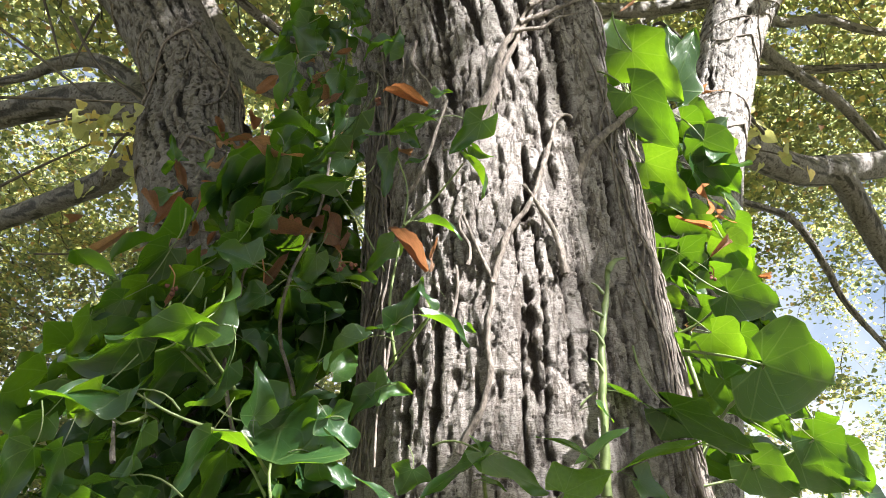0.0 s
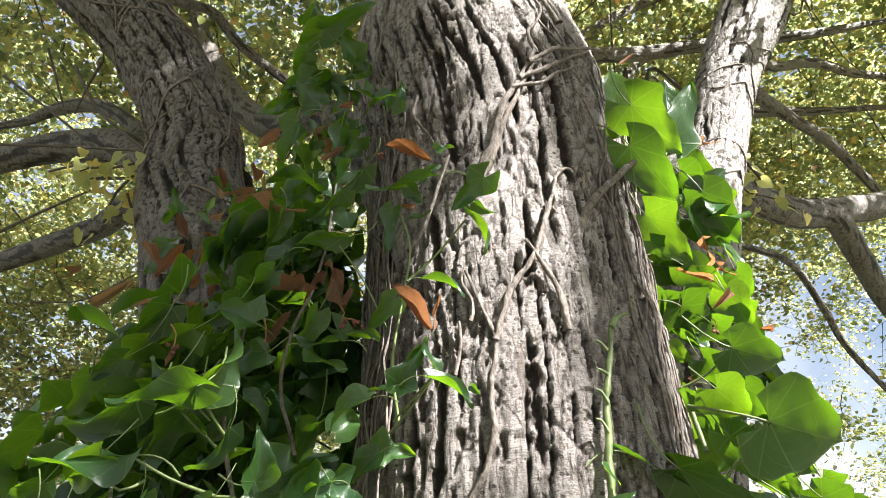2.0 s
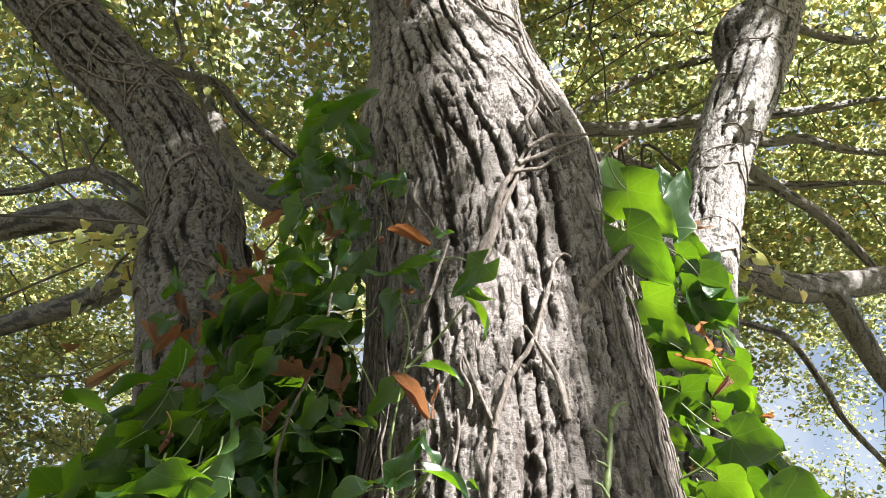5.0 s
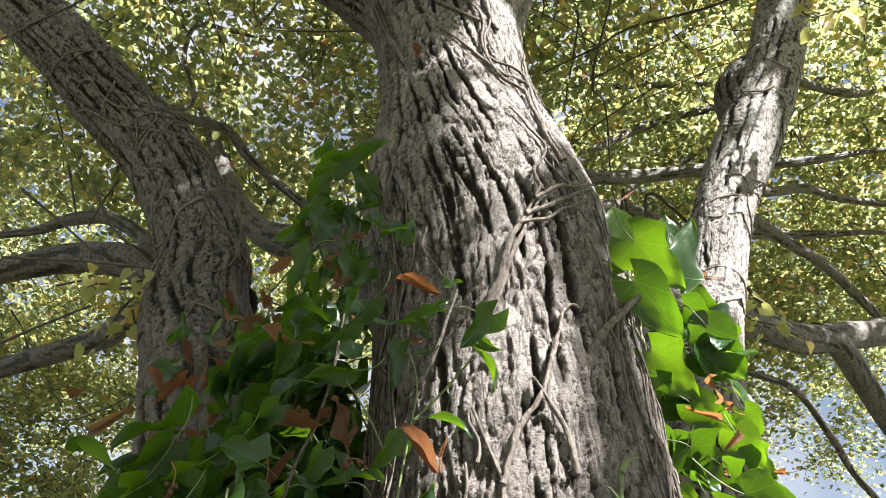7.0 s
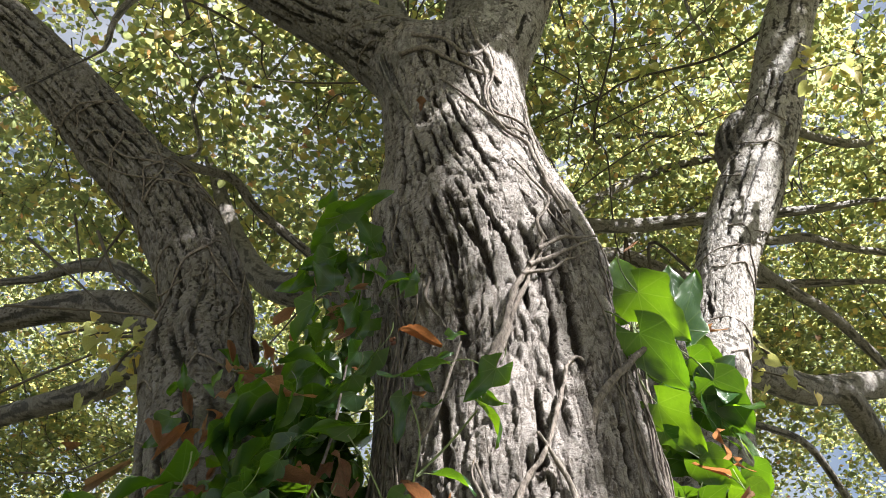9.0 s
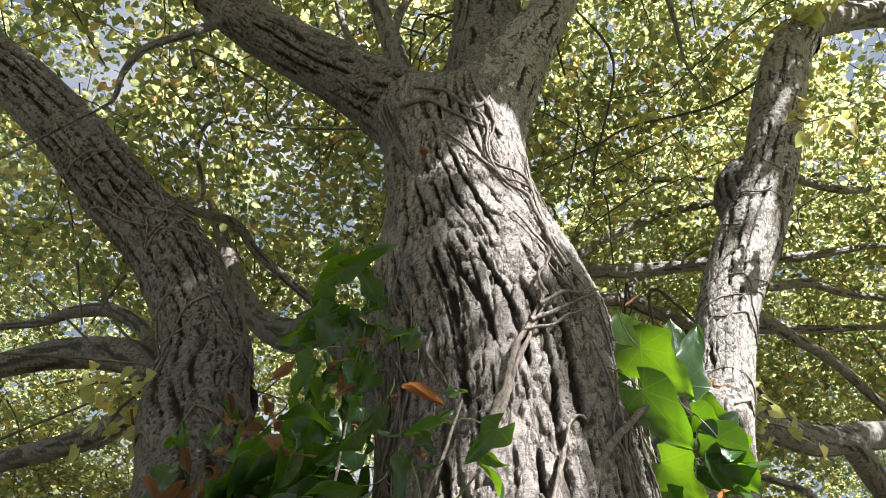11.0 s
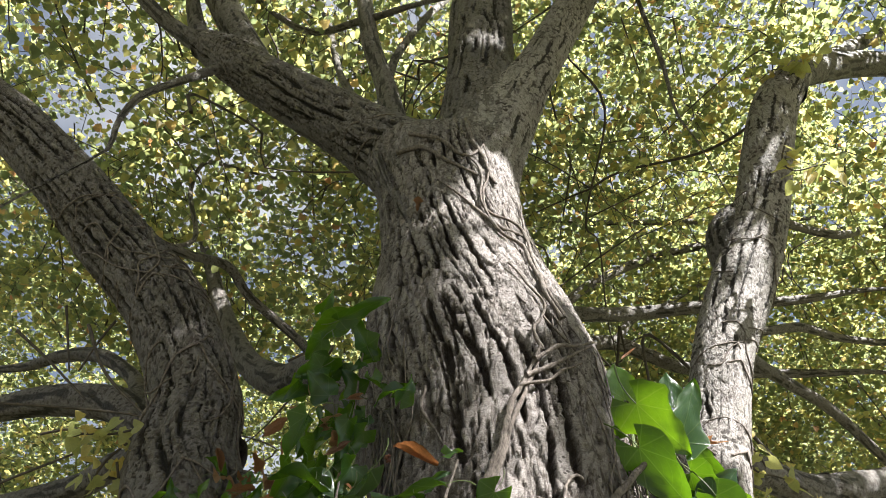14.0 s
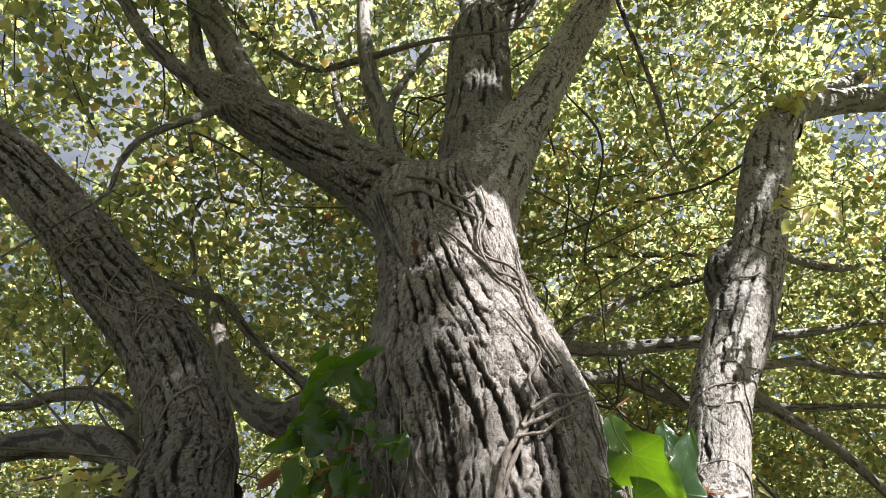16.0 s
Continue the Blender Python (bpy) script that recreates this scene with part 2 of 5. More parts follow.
def tube(line, sides, focus=0.0):
    """Places, outward directions, faces, angle and length of a round skin about the line."""
    across, beside = frames_along(line)
    ang = np.arange(sides) * 2 * np.pi / sides
    ang = ang - focus * np.sin(ang - np.pi / 2)
    out = across[:, None] * np.cos(ang)[None, :, None] + beside[:, None] * np.sin(ang)[None, :, None]
    place = line[:, None, :3] + out * line[:, None, 3:4]
    rings = len(line)
    a = np.arange(rings - 1)[:, None] * sides
    n = np.arange(sides)[None, :]
    faces = np.stack([a + n, a + (n + 1) % sides, a + sides + (n + 1) % sides, a + sides + n], -1).reshape(-1, 4)
    length = np.r_[0, np.cumsum(np.linalg.norm(np.diff(line[:, :3], axis=0), axis=1))]
    return place.reshape(-1, 3), out.reshape(-1, 3), faces, np.tile(ang, rings), np.repeat(length, sides), np.repeat(line[:, 3], sides)


def to_object(name, place, faces, material, parent, plate=None):
    me = bpy.data.meshes.new(name)
    place, faces = np.asarray(place, np.float32), np.asarray(faces, np.int32)
    me.vertices.add(len(place))
    me.vertices.foreach_set("co", place.ravel())
    k = faces.shape[1]
    me.loops.add(faces.size)
    me.loops.foreach_set("vertex_index", faces.ravel())
    me.polygons.add(len(faces))
    me.polygons.foreach_set("loop_start", np.arange(len(faces), dtype=np.int32) * k)
    me.update(calc_edges=True)
    me.shade_smooth()
    if plate is not None:
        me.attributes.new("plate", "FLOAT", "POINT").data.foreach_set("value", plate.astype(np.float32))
    me.materials.append(material)
    return adopt(new(name, me), parent)


def adopt(ob, parent):
    """Makes ob a part of parent and leaves it where it is."""
    ob.parent = parent
    if parent is not None and parent.type == "EMPTY":
        ob.matrix_parent_inverse = Matrix.Translation(-parent.location)
    return ob


def thing(name, base, label, category, group="", kind=""):
    ob = tagged(new(name), label, category, group, kind)
    ob.location = base
    return ob


def rod(name, points, material, parent, sides=8, step=0.02, rough=0.0, seed=0):
    """A thin stem, twig or root, a little knobbly."""
    line = glide(points, step)
    if material is ROOT:
        line[:, 3] *= 0.74
        line[:, :3] += 0.009 * (np.stack([fractal(line[:, :3] * 22 + 9 * n, 2, 90 + n) for n in range(3)], 1) - 0.5)
    place, out, faces, ang, length, r = tube(line, sides)
    if rough:
        place = place + out * (r * rough * (fractal(place * (160, 160, 90), 3, seed) - 0.5) * 4.5)[:, None]
    return to_object(name, place, faces, material, parent)


# ---- ground ----
def ground():
    n = 60
    u = np.linspace(-1, 1, n)
    x, y = np.meshgrid(np.sign(u) * np.abs(u) ** 3 * 900, np.sign(u) * np.abs(u) ** 3 * 900)
    z = 0.05 * (fractal(np.stack([x.ravel() * 0.4, y.ravel() * 0.4, 0 * x.ravel()], 1), 3) - 0.5)
    f = np.array([(r * n + c, r * n + c + 1, (r + 1) * n + c + 1, (r + 1) * n + c) for r in range(n - 1) for c in range(n - 1)])
    ob = to_object("ground", np.stack([x.ravel(), y.ravel(), z], 1), f, EARTH, None)
    tagged(ob, "bare earth under the trees with fallen leaves", "ground", kind="structure")


ground()

# ---- the old lime tree ----
tree = thing("lime_tree", (0.13, 1.04, 0.0), "old many-stemmed lime tree with fissured grey bark and yellowing leaves", "tree")
TRUNK = [(0.13, 1.04, -0.2, 0.36), (0.125, 1.04, 0.5, 0.29), (0.12, 1.04, 1.2, 0.245), (0.115, 1.04, 1.672, 0.232), (0.108, 1.045, 1.9, 0.222),
         (0.1, 1.055, 2.1, 0.221), (0.092, 1.07, 2.3, 0.226), (0.068, 1.085, 2.45, 0.238), (0.05, 1.1, 2.575, 0.23), (0.028, 1.12, 2.74, 0.208),
         (0.012, 1.15, 2.95, 0.192), (-0.006, 1.18, 3.12, 0.196), (-0.02, 1.2, 3.3, 0.19), (-0.02, 1.22, 3.44, 0.16), (-0.015, 1.23, 3.54, 0.09), (-0.01, 1.23, 3.58, 0.01)]
LEFT_LIMB = [(-0.2, 1.2, 1.3, 0.15), (-0.38, 1.27, 1.9, 0.14), (-0.5, 1.32, 2.28, 0.13), (-0.575, 1.35, 2.445, 0.118), (-0.6, 1.37, 2.617, 0.106),
             (-0.68, 1.36, 2.777, 0.106), (-0.79, 1.33, 2.943, 0.104), (-0.969, 1.28, 3.112, 0.1), (-1.14, 1.2, 3.269, 0.096), (-1.358, 1.12, 3.448, 0.092),
             (-1.56, 1.02, 3.57, 0.088), (-1.95, 0.85, 3.95, 0.075)]
RIGHT_LIMB = [(0.25, 1.2, 1.3, 0.14), (0.5, 1.45, 2.0, 0.11), (0.66, 1.57, 2.5, 0.092), (0.744, 1.6, 2.751, 0.086), (0.843, 1.6, 3.05, 0.09), (0.961, 1.6, 3.297, 0.105),
              (1.096, 1.58, 3.571, 0.104), (1.198, 1.55, 3.812, 0.1), (1.298, 1.5, 4.106, 0.1), (1.448, 1.48, 4.467, 0.1), (1.65, 1.5, 4.8, 0.085)]
FORK_LEFT = [(0.03, 1.2, 3.02, 0.03), (0.0, 1.2, 3.14, 0.09), (-0.14, 1.2, 3.417, 0.13), (-0.31, 1.2, 3.609, 0.116), (-0.488, 1.19, 3.752, 0.104), (-0.678, 1.17, 3.893, 0.098),
             (-0.864, 1.15, 4.051, 0.088), (-0.99, 1.14, 4.148, 0.06), (-1.05, 1.13, 4.2, 0.03)]
FORK_MIDDLE = [(0.0, 1.22, 3.1, 0.03), (0.0, 1.22, 3.3, 0.08), (0.04, 1.23, 3.6, 0.11), (0.091, 1.26, 4.217, 0.135), (0.103, 1.28, 4.866, 0.15), (0.131, 1.3, 5.311, 0.14), (0.269, 1.32, 5.656, 0.12),
               (0.437, 1.34, 6.162, 0.115), (0.8, 1.4, 7.2, 0.09)]
FORK_RIGHT = [(0.0, 1.2, 2.95, 0.03), (0.06, 1.2, 3.25, 0.09), (0.15, 1.2, 3.6, 0.1), (0.237, 1.18, 3.885, 0.086), (0.323, 1.17, 4.151, 0.083), (0.473, 1.16, 4.598, 0.084), (0.699, 1.15, 5.274, 0.09),
              (0.881, 1.14, 5.866, 0.09), (1.2, 1.1, 6.8, 0.07)]
STEMS = [TRUNK, LEFT_LIMB, RIGHT_LIMB, FORK_LEFT, FORK_MIDDLE, FORK_RIGHT]
SKELETON = [glide(s, 0.2) for s in STEMS]


def stem_distance(p, melt=0.09):
    """Distance from the skin of all the stems together, which melt into each other at the forks."""
    total = None
    for line in SKELETON:
        best = np.full(len(p), 99.0)
        for a, b in zip(line[:-1], line[1:]):
            d = b[:3] - a[:3]
            t = np.clip(((p - a[:3]) @ d) / (d @ d), 0, 1)
            best = np.minimum(best, np.linalg.norm(p - a[:3] - t[:, None] * d, axis=1) - (a[3] + t * (b[3] - a[3])))
        if total is None:
            total = best
        else:
            h = np.clip(0.5 + 0.5 * (total - best) / melt, 0, 1)
            total = total * (1 - h) + best * h - melt * h * (1 - h)
    return total


def bark_relief(place, out, ang, length, r, cell, long, depth, twist, seed):
    """Bark plates with fissures between them, as a shift along the outward directions. Returns places and how far each is a plate."""
    turn = ang + twist(length)
    q = np.stack([np.cos(turn) * r / cell, np.sin(turn) * r / cell, length / (cell * long)], 1)
    warp = np.stack([fractal(q * (0.9, 0.9, 2.2) + 31 * n, 3, seed + n) - 0.5 for n in range(3)], 1)
    ragged = fractal(place * (110, 110, 75), 4, seed + 5) - 0.5
    flow = np.stack([np.cos(turn) * r, np.sin(turn) * r, length], 1)

    def furrows(pieces, sway, width, key):
        """Long furrows that run along the stem, part and meet again."""
        u = turn * pieces / (2 * np.pi) + sway * (fractal(flow * (7, 7, 2.6) + key, 3, seed + key) - 0.5) + 0.5 * (fractal(flow * (26, 26, 9), 2, seed + key + 4) - 0.5)
        away = np.abs(u - np.round(u)) + 0.34 * ragged
        strong = ease(0.47, 0.6, fractal(flow * (18, 18, 8) + 3 * key, 2, seed + key + 8))
        return ease(width * 0.45, width * 0.8, away), strong

    pieces = max(5, int(round(2 * np.pi * float(np.median(r)) / cell)))
    a, strong_a = furrows(pieces, 1.7, 0.19, 40)
    b, strong_b = furrows(int(pieces * 1.6) + 1, 2.0, 0.11, 60)
    edge, pick = cell_edges(q + warp * (1.0, 1.0, 0.7), seed)
    cross = ease(0.02, 0.06, edge + 0.16 * ragged)
    second, other = cell_edges(q * (2.4, 2.4, 3.4) + 5 + 0.4 * warp, seed + 3)
    minor = ease(0.02, 0.06, second + 0.2 * ragged)
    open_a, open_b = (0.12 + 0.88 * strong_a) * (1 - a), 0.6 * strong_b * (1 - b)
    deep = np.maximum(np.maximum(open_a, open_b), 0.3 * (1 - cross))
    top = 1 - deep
    lump = fractal(place * 7, 2, seed + 9) - 0.5
    grain = fractal(place * (260, 260, 150), 2, seed + 11) - 0.5
    flake = fractal(np.stack([np.cos(turn) * r * 38, np.sin(turn) * r * 38, length * 120], 1), 3, seed + 19) - 0.5
    shift = (-depth * deep - depth * 0.05 * top * (1 - minor) + depth * 0.16 * (pick - 0.5) * top + depth * 0.04 * (other - 0.5) * top
             + depth * 0.3 * lump + depth * 0.1 * grain * (1 + deep) + depth * 0.12 * flake)
    # second value is low in fissures; the material paints their shade by it
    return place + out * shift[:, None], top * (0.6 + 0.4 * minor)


def stem(name, points, sides, step, cell, long, depth, material, twist=lambda s: 0 * s, seed=1, melt=True, reach=0.07, focus=0.0):
    place, out, faces, ang, length, r = tube(glide(points, step), sides, focus)
    if melt:
        line = glide(points, step)
        others = np.vstack([glide(s, 0.1) for s in STEMS if s is not points])
        gap = np.linalg.norm(line[:, None, :3] - others[None, :, :3], axis=2) - others[None, :, 3] - line[:, None, 3]
        by = np.repeat(gap.min(1) < 0.14, sides)
        grown = np.zeros(by.sum())
        for _ in range(3):
            more = np.clip(-stem_distance(place[by]), -0.01, 0.06)
            more = np.clip(grown + more, -0.02, reach) - grown
            grown = grown + more
            place[by] += out[by] * more[:, None]
    place, plate = bark_relief(place, out, ang, length, np.maximum(r, 0.02), cell, long, depth, twist, seed)
    return to_object(name, place, faces, material, tree, plate)


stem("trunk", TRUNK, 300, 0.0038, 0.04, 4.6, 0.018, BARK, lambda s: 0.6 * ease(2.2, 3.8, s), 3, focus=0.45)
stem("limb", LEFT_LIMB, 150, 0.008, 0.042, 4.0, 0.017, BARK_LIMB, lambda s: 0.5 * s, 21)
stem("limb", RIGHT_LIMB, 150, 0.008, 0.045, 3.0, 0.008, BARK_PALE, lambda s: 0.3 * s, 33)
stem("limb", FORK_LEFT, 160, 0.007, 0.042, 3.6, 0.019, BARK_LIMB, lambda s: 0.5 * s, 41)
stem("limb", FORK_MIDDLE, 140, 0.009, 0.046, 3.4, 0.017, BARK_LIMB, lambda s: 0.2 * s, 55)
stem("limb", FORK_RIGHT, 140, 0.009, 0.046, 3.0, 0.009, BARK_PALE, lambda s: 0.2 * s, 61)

stem("burl", [(1.03, 1.61, 3.36, 0.03), (1.0, 1.6, 3.48, 0.066), (1.005, 1.59, 3.6, 0.07), (1.06, 1.59, 3.72, 0.06), (1.13, 1.6, 3.84, 0.02)], 60, 0.008, 0.03, 3.0, 0.012, BARK_LIMB, lambda s: 0.8 * s, 91, melt=False)


def branch(points, sides=24, step=0.03, depth=0.004, seed=5):
    """A branch with furrowed bark that thins out towards its tip."""
    a, b = points[-2], points[-1]
    long = math.dist(a[:3], b[:3])
    tip = [b[k] + 1.3 * (b[k] - a[k]) / long for k in range(3)]
    points = [*points, tuple(0.5 * (b[k] + tip[k]) + 0.04 * (k - 1) for k in range(3)) + (b[3] * 0.55,), (*tip, 0.002)]
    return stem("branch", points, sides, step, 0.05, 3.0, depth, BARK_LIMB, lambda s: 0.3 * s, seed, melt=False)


branch([(-0.7, 1.17, 3.93, 0.06), (-0.883, 1.17, 4.278, 0.066), (-1.064, 1.18, 4.661, 0.068), (-1.298, 1.2, 5.162, 0.07), (-1.579, 1.22, 5.8, 0.07)], 48, 0.02, 0.006, 71)
branch([(-0.93, 1.14, 4.08, 0.05), (-1.114, 1.12, 4.229, 0.034), (-1.3, 1.08, 4.415, 0.03), (-1.502, 1.03, 4.713, 0.028), (-1.8, 1.0, 5.2, 0.022)])
branch([(-0.98, 1.14, 4.1, 0.045), (-1.195, 1.2, 4.634, 0.034), (-1.5, 1.25, 5.481, 0.032), (-1.8, 1.3, 6.2, 0.025)])
branch([(-0.88, 1.15, 3.98, 0.022), (-0.879, 1.05, 3.688, 0.014), (-0.891, 0.95, 3.384, 0.011), (-0.86, 0.9, 3.157, 0.009), (-0.788, 0.85, 2.949, 0.006), (-0.755, 0.8, 2.818, 0.003)], 12)
branch([(-0.17, 1.22, 3.5, 0.055), (-0.216, 1.22, 3.723, 0.05), (-0.284, 1.26, 4.093, 0.042), (-0.402, 1.3, 4.608, 0.042), (-0.513, 1.34, 5.282, 0.04), (-0.62, 1.36, 6.0, 0.035)], 32)
branch([(-0.12, 1.6, 2.6, 0.09), (-0.395, 1.75, 3.037, 0.062), (-0.59, 2.0, 3.202, 0.066), (-0.804, 2.2, 3.434, 0.055), (-1.067, 2.5, 3.895, 0.052), (-1.331, 2.8, 4.417, 0.05), (-1.7, 3.2, 5.2, 0.04)], 32)
branch([(-0.5, 1.4, 2.5, 0.06), (-0.75, 1.5, 2.636, 0.05), (-0.893, 1.55, 2.746, 0.05), (-1.141, 1.65, 2.827, 0.046), (-1.403, 1.75, 2.845, 0.039), (-1.7, 1.82, 2.79, 0.036), (-2.3, 2.0, 2.7, 0.025)], 32)
branch([(-0.85, 1.53, 2.72, 0.03), (-0.956, 1.7, 2.941, 0.025), (-1.164, 1.8, 3.123, 0.025), (-1.371, 1.9, 3.2, 0.024), (-1.571, 2.0, 3.225, 0.017), (-2.0, 2.2, 3.35, 0.014)], 16)
branch([(-0.5, 1.4, 2.4, 0.05), (-0.816, 1.6, 2.603, 0.04), (-1.031, 1.8, 2.649, 0.036), (-1.277, 2.0, 2.712, 0.037), (-1.654, 2.3, 2.81, 0.038), (-2.3, 2.75, 2.93, 0.034)], 24)
branch([(0.4, 1.4, 2.4, 0.06), (0.729, 1.7, 2.804, 0.05), (1.079, 2.1, 2.974, 0.057), (1.357, 2.3, 3.029, 0.06), (1.672, 2.5, 3.177, 0.06), (1.917, 2.6, 3.271, 0.06), (2.6, 2.85, 3.55, 0.055)], 32)
branch([(1.45, 2.35, 3.08, 0.05), (1.558, 2.4, 3.08, 0.05), (1.741, 2.6, 3.0, 0.048), (1.95, 2.82, 2.88, 0.044), (2.3, 3.1, 2.7, 0.035)], 24)
branch([(0.8, 1.85, 2.85, 0.02), (0.909, 2.0, 2.74, 0.013), (1.21, 2.2, 2.758, 0.013), (1.404, 2.4, 2.674, 0.014), (1.57, 2.6, 2.599, 0.013), (1.9, 2.9, 2.48, 0.012)], 12)
branch([(0.2, 1.6, 3.3, 0.07), (0.35, 2.3, 4.05, 0.05), (0.5, 2.65, 4.28, 0.041), (0.794, 2.8, 4.396, 0.044), (1.166, 3.0, 4.621, 0.044), (1.601, 3.0, 4.7, 0.04), (2.3, 3.1, 4.9, 0.03)], 24)
branch([(0.3, 2.5, 4.0, 0.04), (0.609, 3.2, 4.736, 0.036), (1.05, 3.4, 5.314, 0.036), (1.613, 3.6, 5.852, 0.036), (2.223, 3.6, 6.076, 0.034), (3.2, 3.7, 6.4, 0.02)], 16)
branch([(0.3, 2.2, 3.8, 0.05), (0.562, 3.0, 4.43, 0.035), (0.803, 3.2, 4.539, 0.046), (1.116, 3.4, 4.732, 0.048), (1.358, 3.5, 4.723, 0.046), (1.632, 3.5, 4.616, 0.042), (2.4, 3.6, 4.7, 0.03)], 20)
branch([(1.116, 3.4, 4.732, 0.03), (1.3, 3.5, 5.05, 0.03), (1.6, 3.6, 5.3, 0.025)], 12)
branch([(1.0, 1.7, 3.5, 0.05), (1.5, 2.6, 4.3, 0.034), (1.871, 3.0, 4.515, 0.03), (2.279, 3.2, 4.744, 0.031), (2.688, 3.4, 4.847, 0.027), (3.4, 3.7, 5.1, 0.022)], 16)
branch([(0.9, 1.7, 3.2, 0.05), (1.3, 2.4, 3.95, 0.04), (1.635, 2.8, 4.1, 0.036), (1.907, 3.0, 4.111, 0.034), (2.218, 3.2, 4.085, 0.032), (2.7, 3.6, 3.98, 0.026)], 16)
branch([(1.25, 1.6, 4.1, 0.04), (1.75, 2.3, 4.85, 0.03), (2.12, 2.6, 5.044, 0.027), (2.547, 2.8, 5.216, 0.029), (2.961, 3.0, 5.546, 0.027), (3.7, 3.3, 6.1, 0.024)], 16)
branch([(0.4, 3.4, 6.1, 0.022), (0.978, 3.6, 6.297, 0.026), (1.465, 3.6, 6.308, 0.028), (1.961, 3.6, 6.351, 0.027), (2.461, 3.6, 6.394, 0.026), (3.2, 3.7, 6.6, 0.02)], 12)
branch([(1.55, 1.49, 4.6, 0.085), (1.7, 1.52, 4.85, 0.072), (1.976, 1.6, 5.131, 0.078), (2.288, 1.7, 5.412, 0.078), (2.75, 1.82, 5.7, 0.072), (3.4, 2.0, 6.1, 0.06)], 32)
branch([(1.9, 1.58, 5.05, 0.05), (2.1, 1.64, 5.35, 0.046), (2.604, 1.8, 5.964, 0.05), (3.419, 2.0, 6.848, 0.05)], 20)
branch([(-1.3, 1.4, 3.5, 0.02), (-1.19, 1.7, 3.651, 0.016), (-1.107, 1.9, 3.773, 0.02), (-1.019, 2.1, 3.928, 0.022), (-0.907, 2.2, 3.834, 0.022), (-0.652, 2.3, 3.659, 0.022), (-0.4, 2.0, 3.2, 0.03)], 16)
branch([(-1.15, 1.85, 3.75, 0.012), (-1.229, 2.1, 4.139, 0.012), (-1.431, 2.2, 4.637, 0.013), (-1.497, 2.3, 5.064, 0.014), (-1.388, 2.5, 5.306, 0.012), (-1.2, 2.7, 5.5, 0.008)], 10)
branch([(-1.45, 1.35, 5.8, 0.014), (-1.208, 1.6, 5.784, 0.019), (-0.853, 1.6, 5.398, 0.02), (-0.48, 1.35, 4.96, 0.02)], 12)
branch([(-1.166, 1.7, 6.92, 0.028), (-0.834, 1.7, 5.833, 0.024), (-0.615, 1.6, 4.916, 0.019), (-0.38, 1.3, 4.0, 0.02), (-0.3, 1.22, 3.7, 0.02)], 12)
branch([(-0.28, 1.26, 4.1, 0.022), (-0.282, 1.4, 4.713, 0.02), (-0.193, 1.6, 5.679, 0.022), (-0.011, 1.8, 6.745, 0.026)], 12)
branch([(0.95, 1.15, 6.1, 0.016), (0.887, 1.2, 5.639, 0.014), (0.886, 1.25, 4.924, 0.012), (0.893, 1.3, 4.463, 0.010), (0.887, 1.35, 4.123, 0.006), (0.95, 1.4, 3.95, 0.003)], 10)
branch([(0.1, 1.28, 5.0, 0.06), (0.07, 1.32, 5.5, 0.055), (0.02, 1.4, 6.3, 0.05)], 16)

# ---- the crown ----
rng = np.random.default_rng(4)


def bough(start, end, thick, seed):
    """A thin crooked branch that runs out into the crown and forks on the way."""
    g = np.random.default_rng(seed)
    a, b = np.array(start), np.array(end)
    n = 9
    t = np.linspace(0, 1, n)[:, None]
    line = a + (b - a) * t + np.array([0, 0, 0.35]) * t * (1 - t) + np.vstack([np.zeros(3), g.normal(0, 0.11, (n - 1, 3))])
    r = np.linspace(thick, thick * 0.35, n)
    rod("branch", np.hstack([line, r[:, None]]), TWIG, tree, 8, 0.08, 0.25)
    for k in (3, 5, 7):
        w = (b - a) / np.linalg.norm(b - a) * 0.5 + g.normal(0, 0.55, 3)
        side = line[k] + w * np.linspace(0, 1, 5)[:, None] * g.uniform(0.5, 1.1) + np.vstack([np.zeros(3), g.normal(0, 0.06, (4, 3))])
        rod("branch", np.hstack([side, np.linspace(r[k] * 0.7, r[k] * 0.2, 5)[:, None]]), TWIG, tree, 6, 0.08, 0.25)


def boughs(count):
    g = random.Random(12)
    starts = [(-1.0, 1.3, 3.9), (-1.5, 1.1, 4.4), (-0.6, 2.0, 3.3), (0.5, 2.6, 4.3), (1.1, 3.2, 4.7), (1.5, 1.6, 4.6), (1.9, 2.7, 4.6), (0.1, 1.4, 5.0), (0.6, 1.3, 5.3), (-0.5, 1.4, 5.2), (1.3, 2.3, 3.1), (-1.2, 1.9, 2.9)]
    for n in range(count):
        a = g.choice(starts)
        az, el, far = radians(g.uniform(-48, 48)), radians(g.uniform(14, 72)), g.uniform(4.2, 6.2)
        b = (math.sin(az) * math.cos(el) * far, 0.4 + math.cos(az) * math.cos(el) * far, 1.6 + math.sin(el) * far)
        if (Vector(a) - Vector(b)).length < 3.6 and abs(b[0] - a[0]) < 2.2:
            bough(a, b, g.uniform(0.004, 0.009), n)


boughs(40)


def shade_of(p):
    """Where the shadow of a place falls on the upright plane of the trunk's face, across and up."""
    k = (p[..., 1] - 0.85) / SUN.y
    return p[..., 0] - SUN.x * k, p[..., 2] - SUN.z * k, k


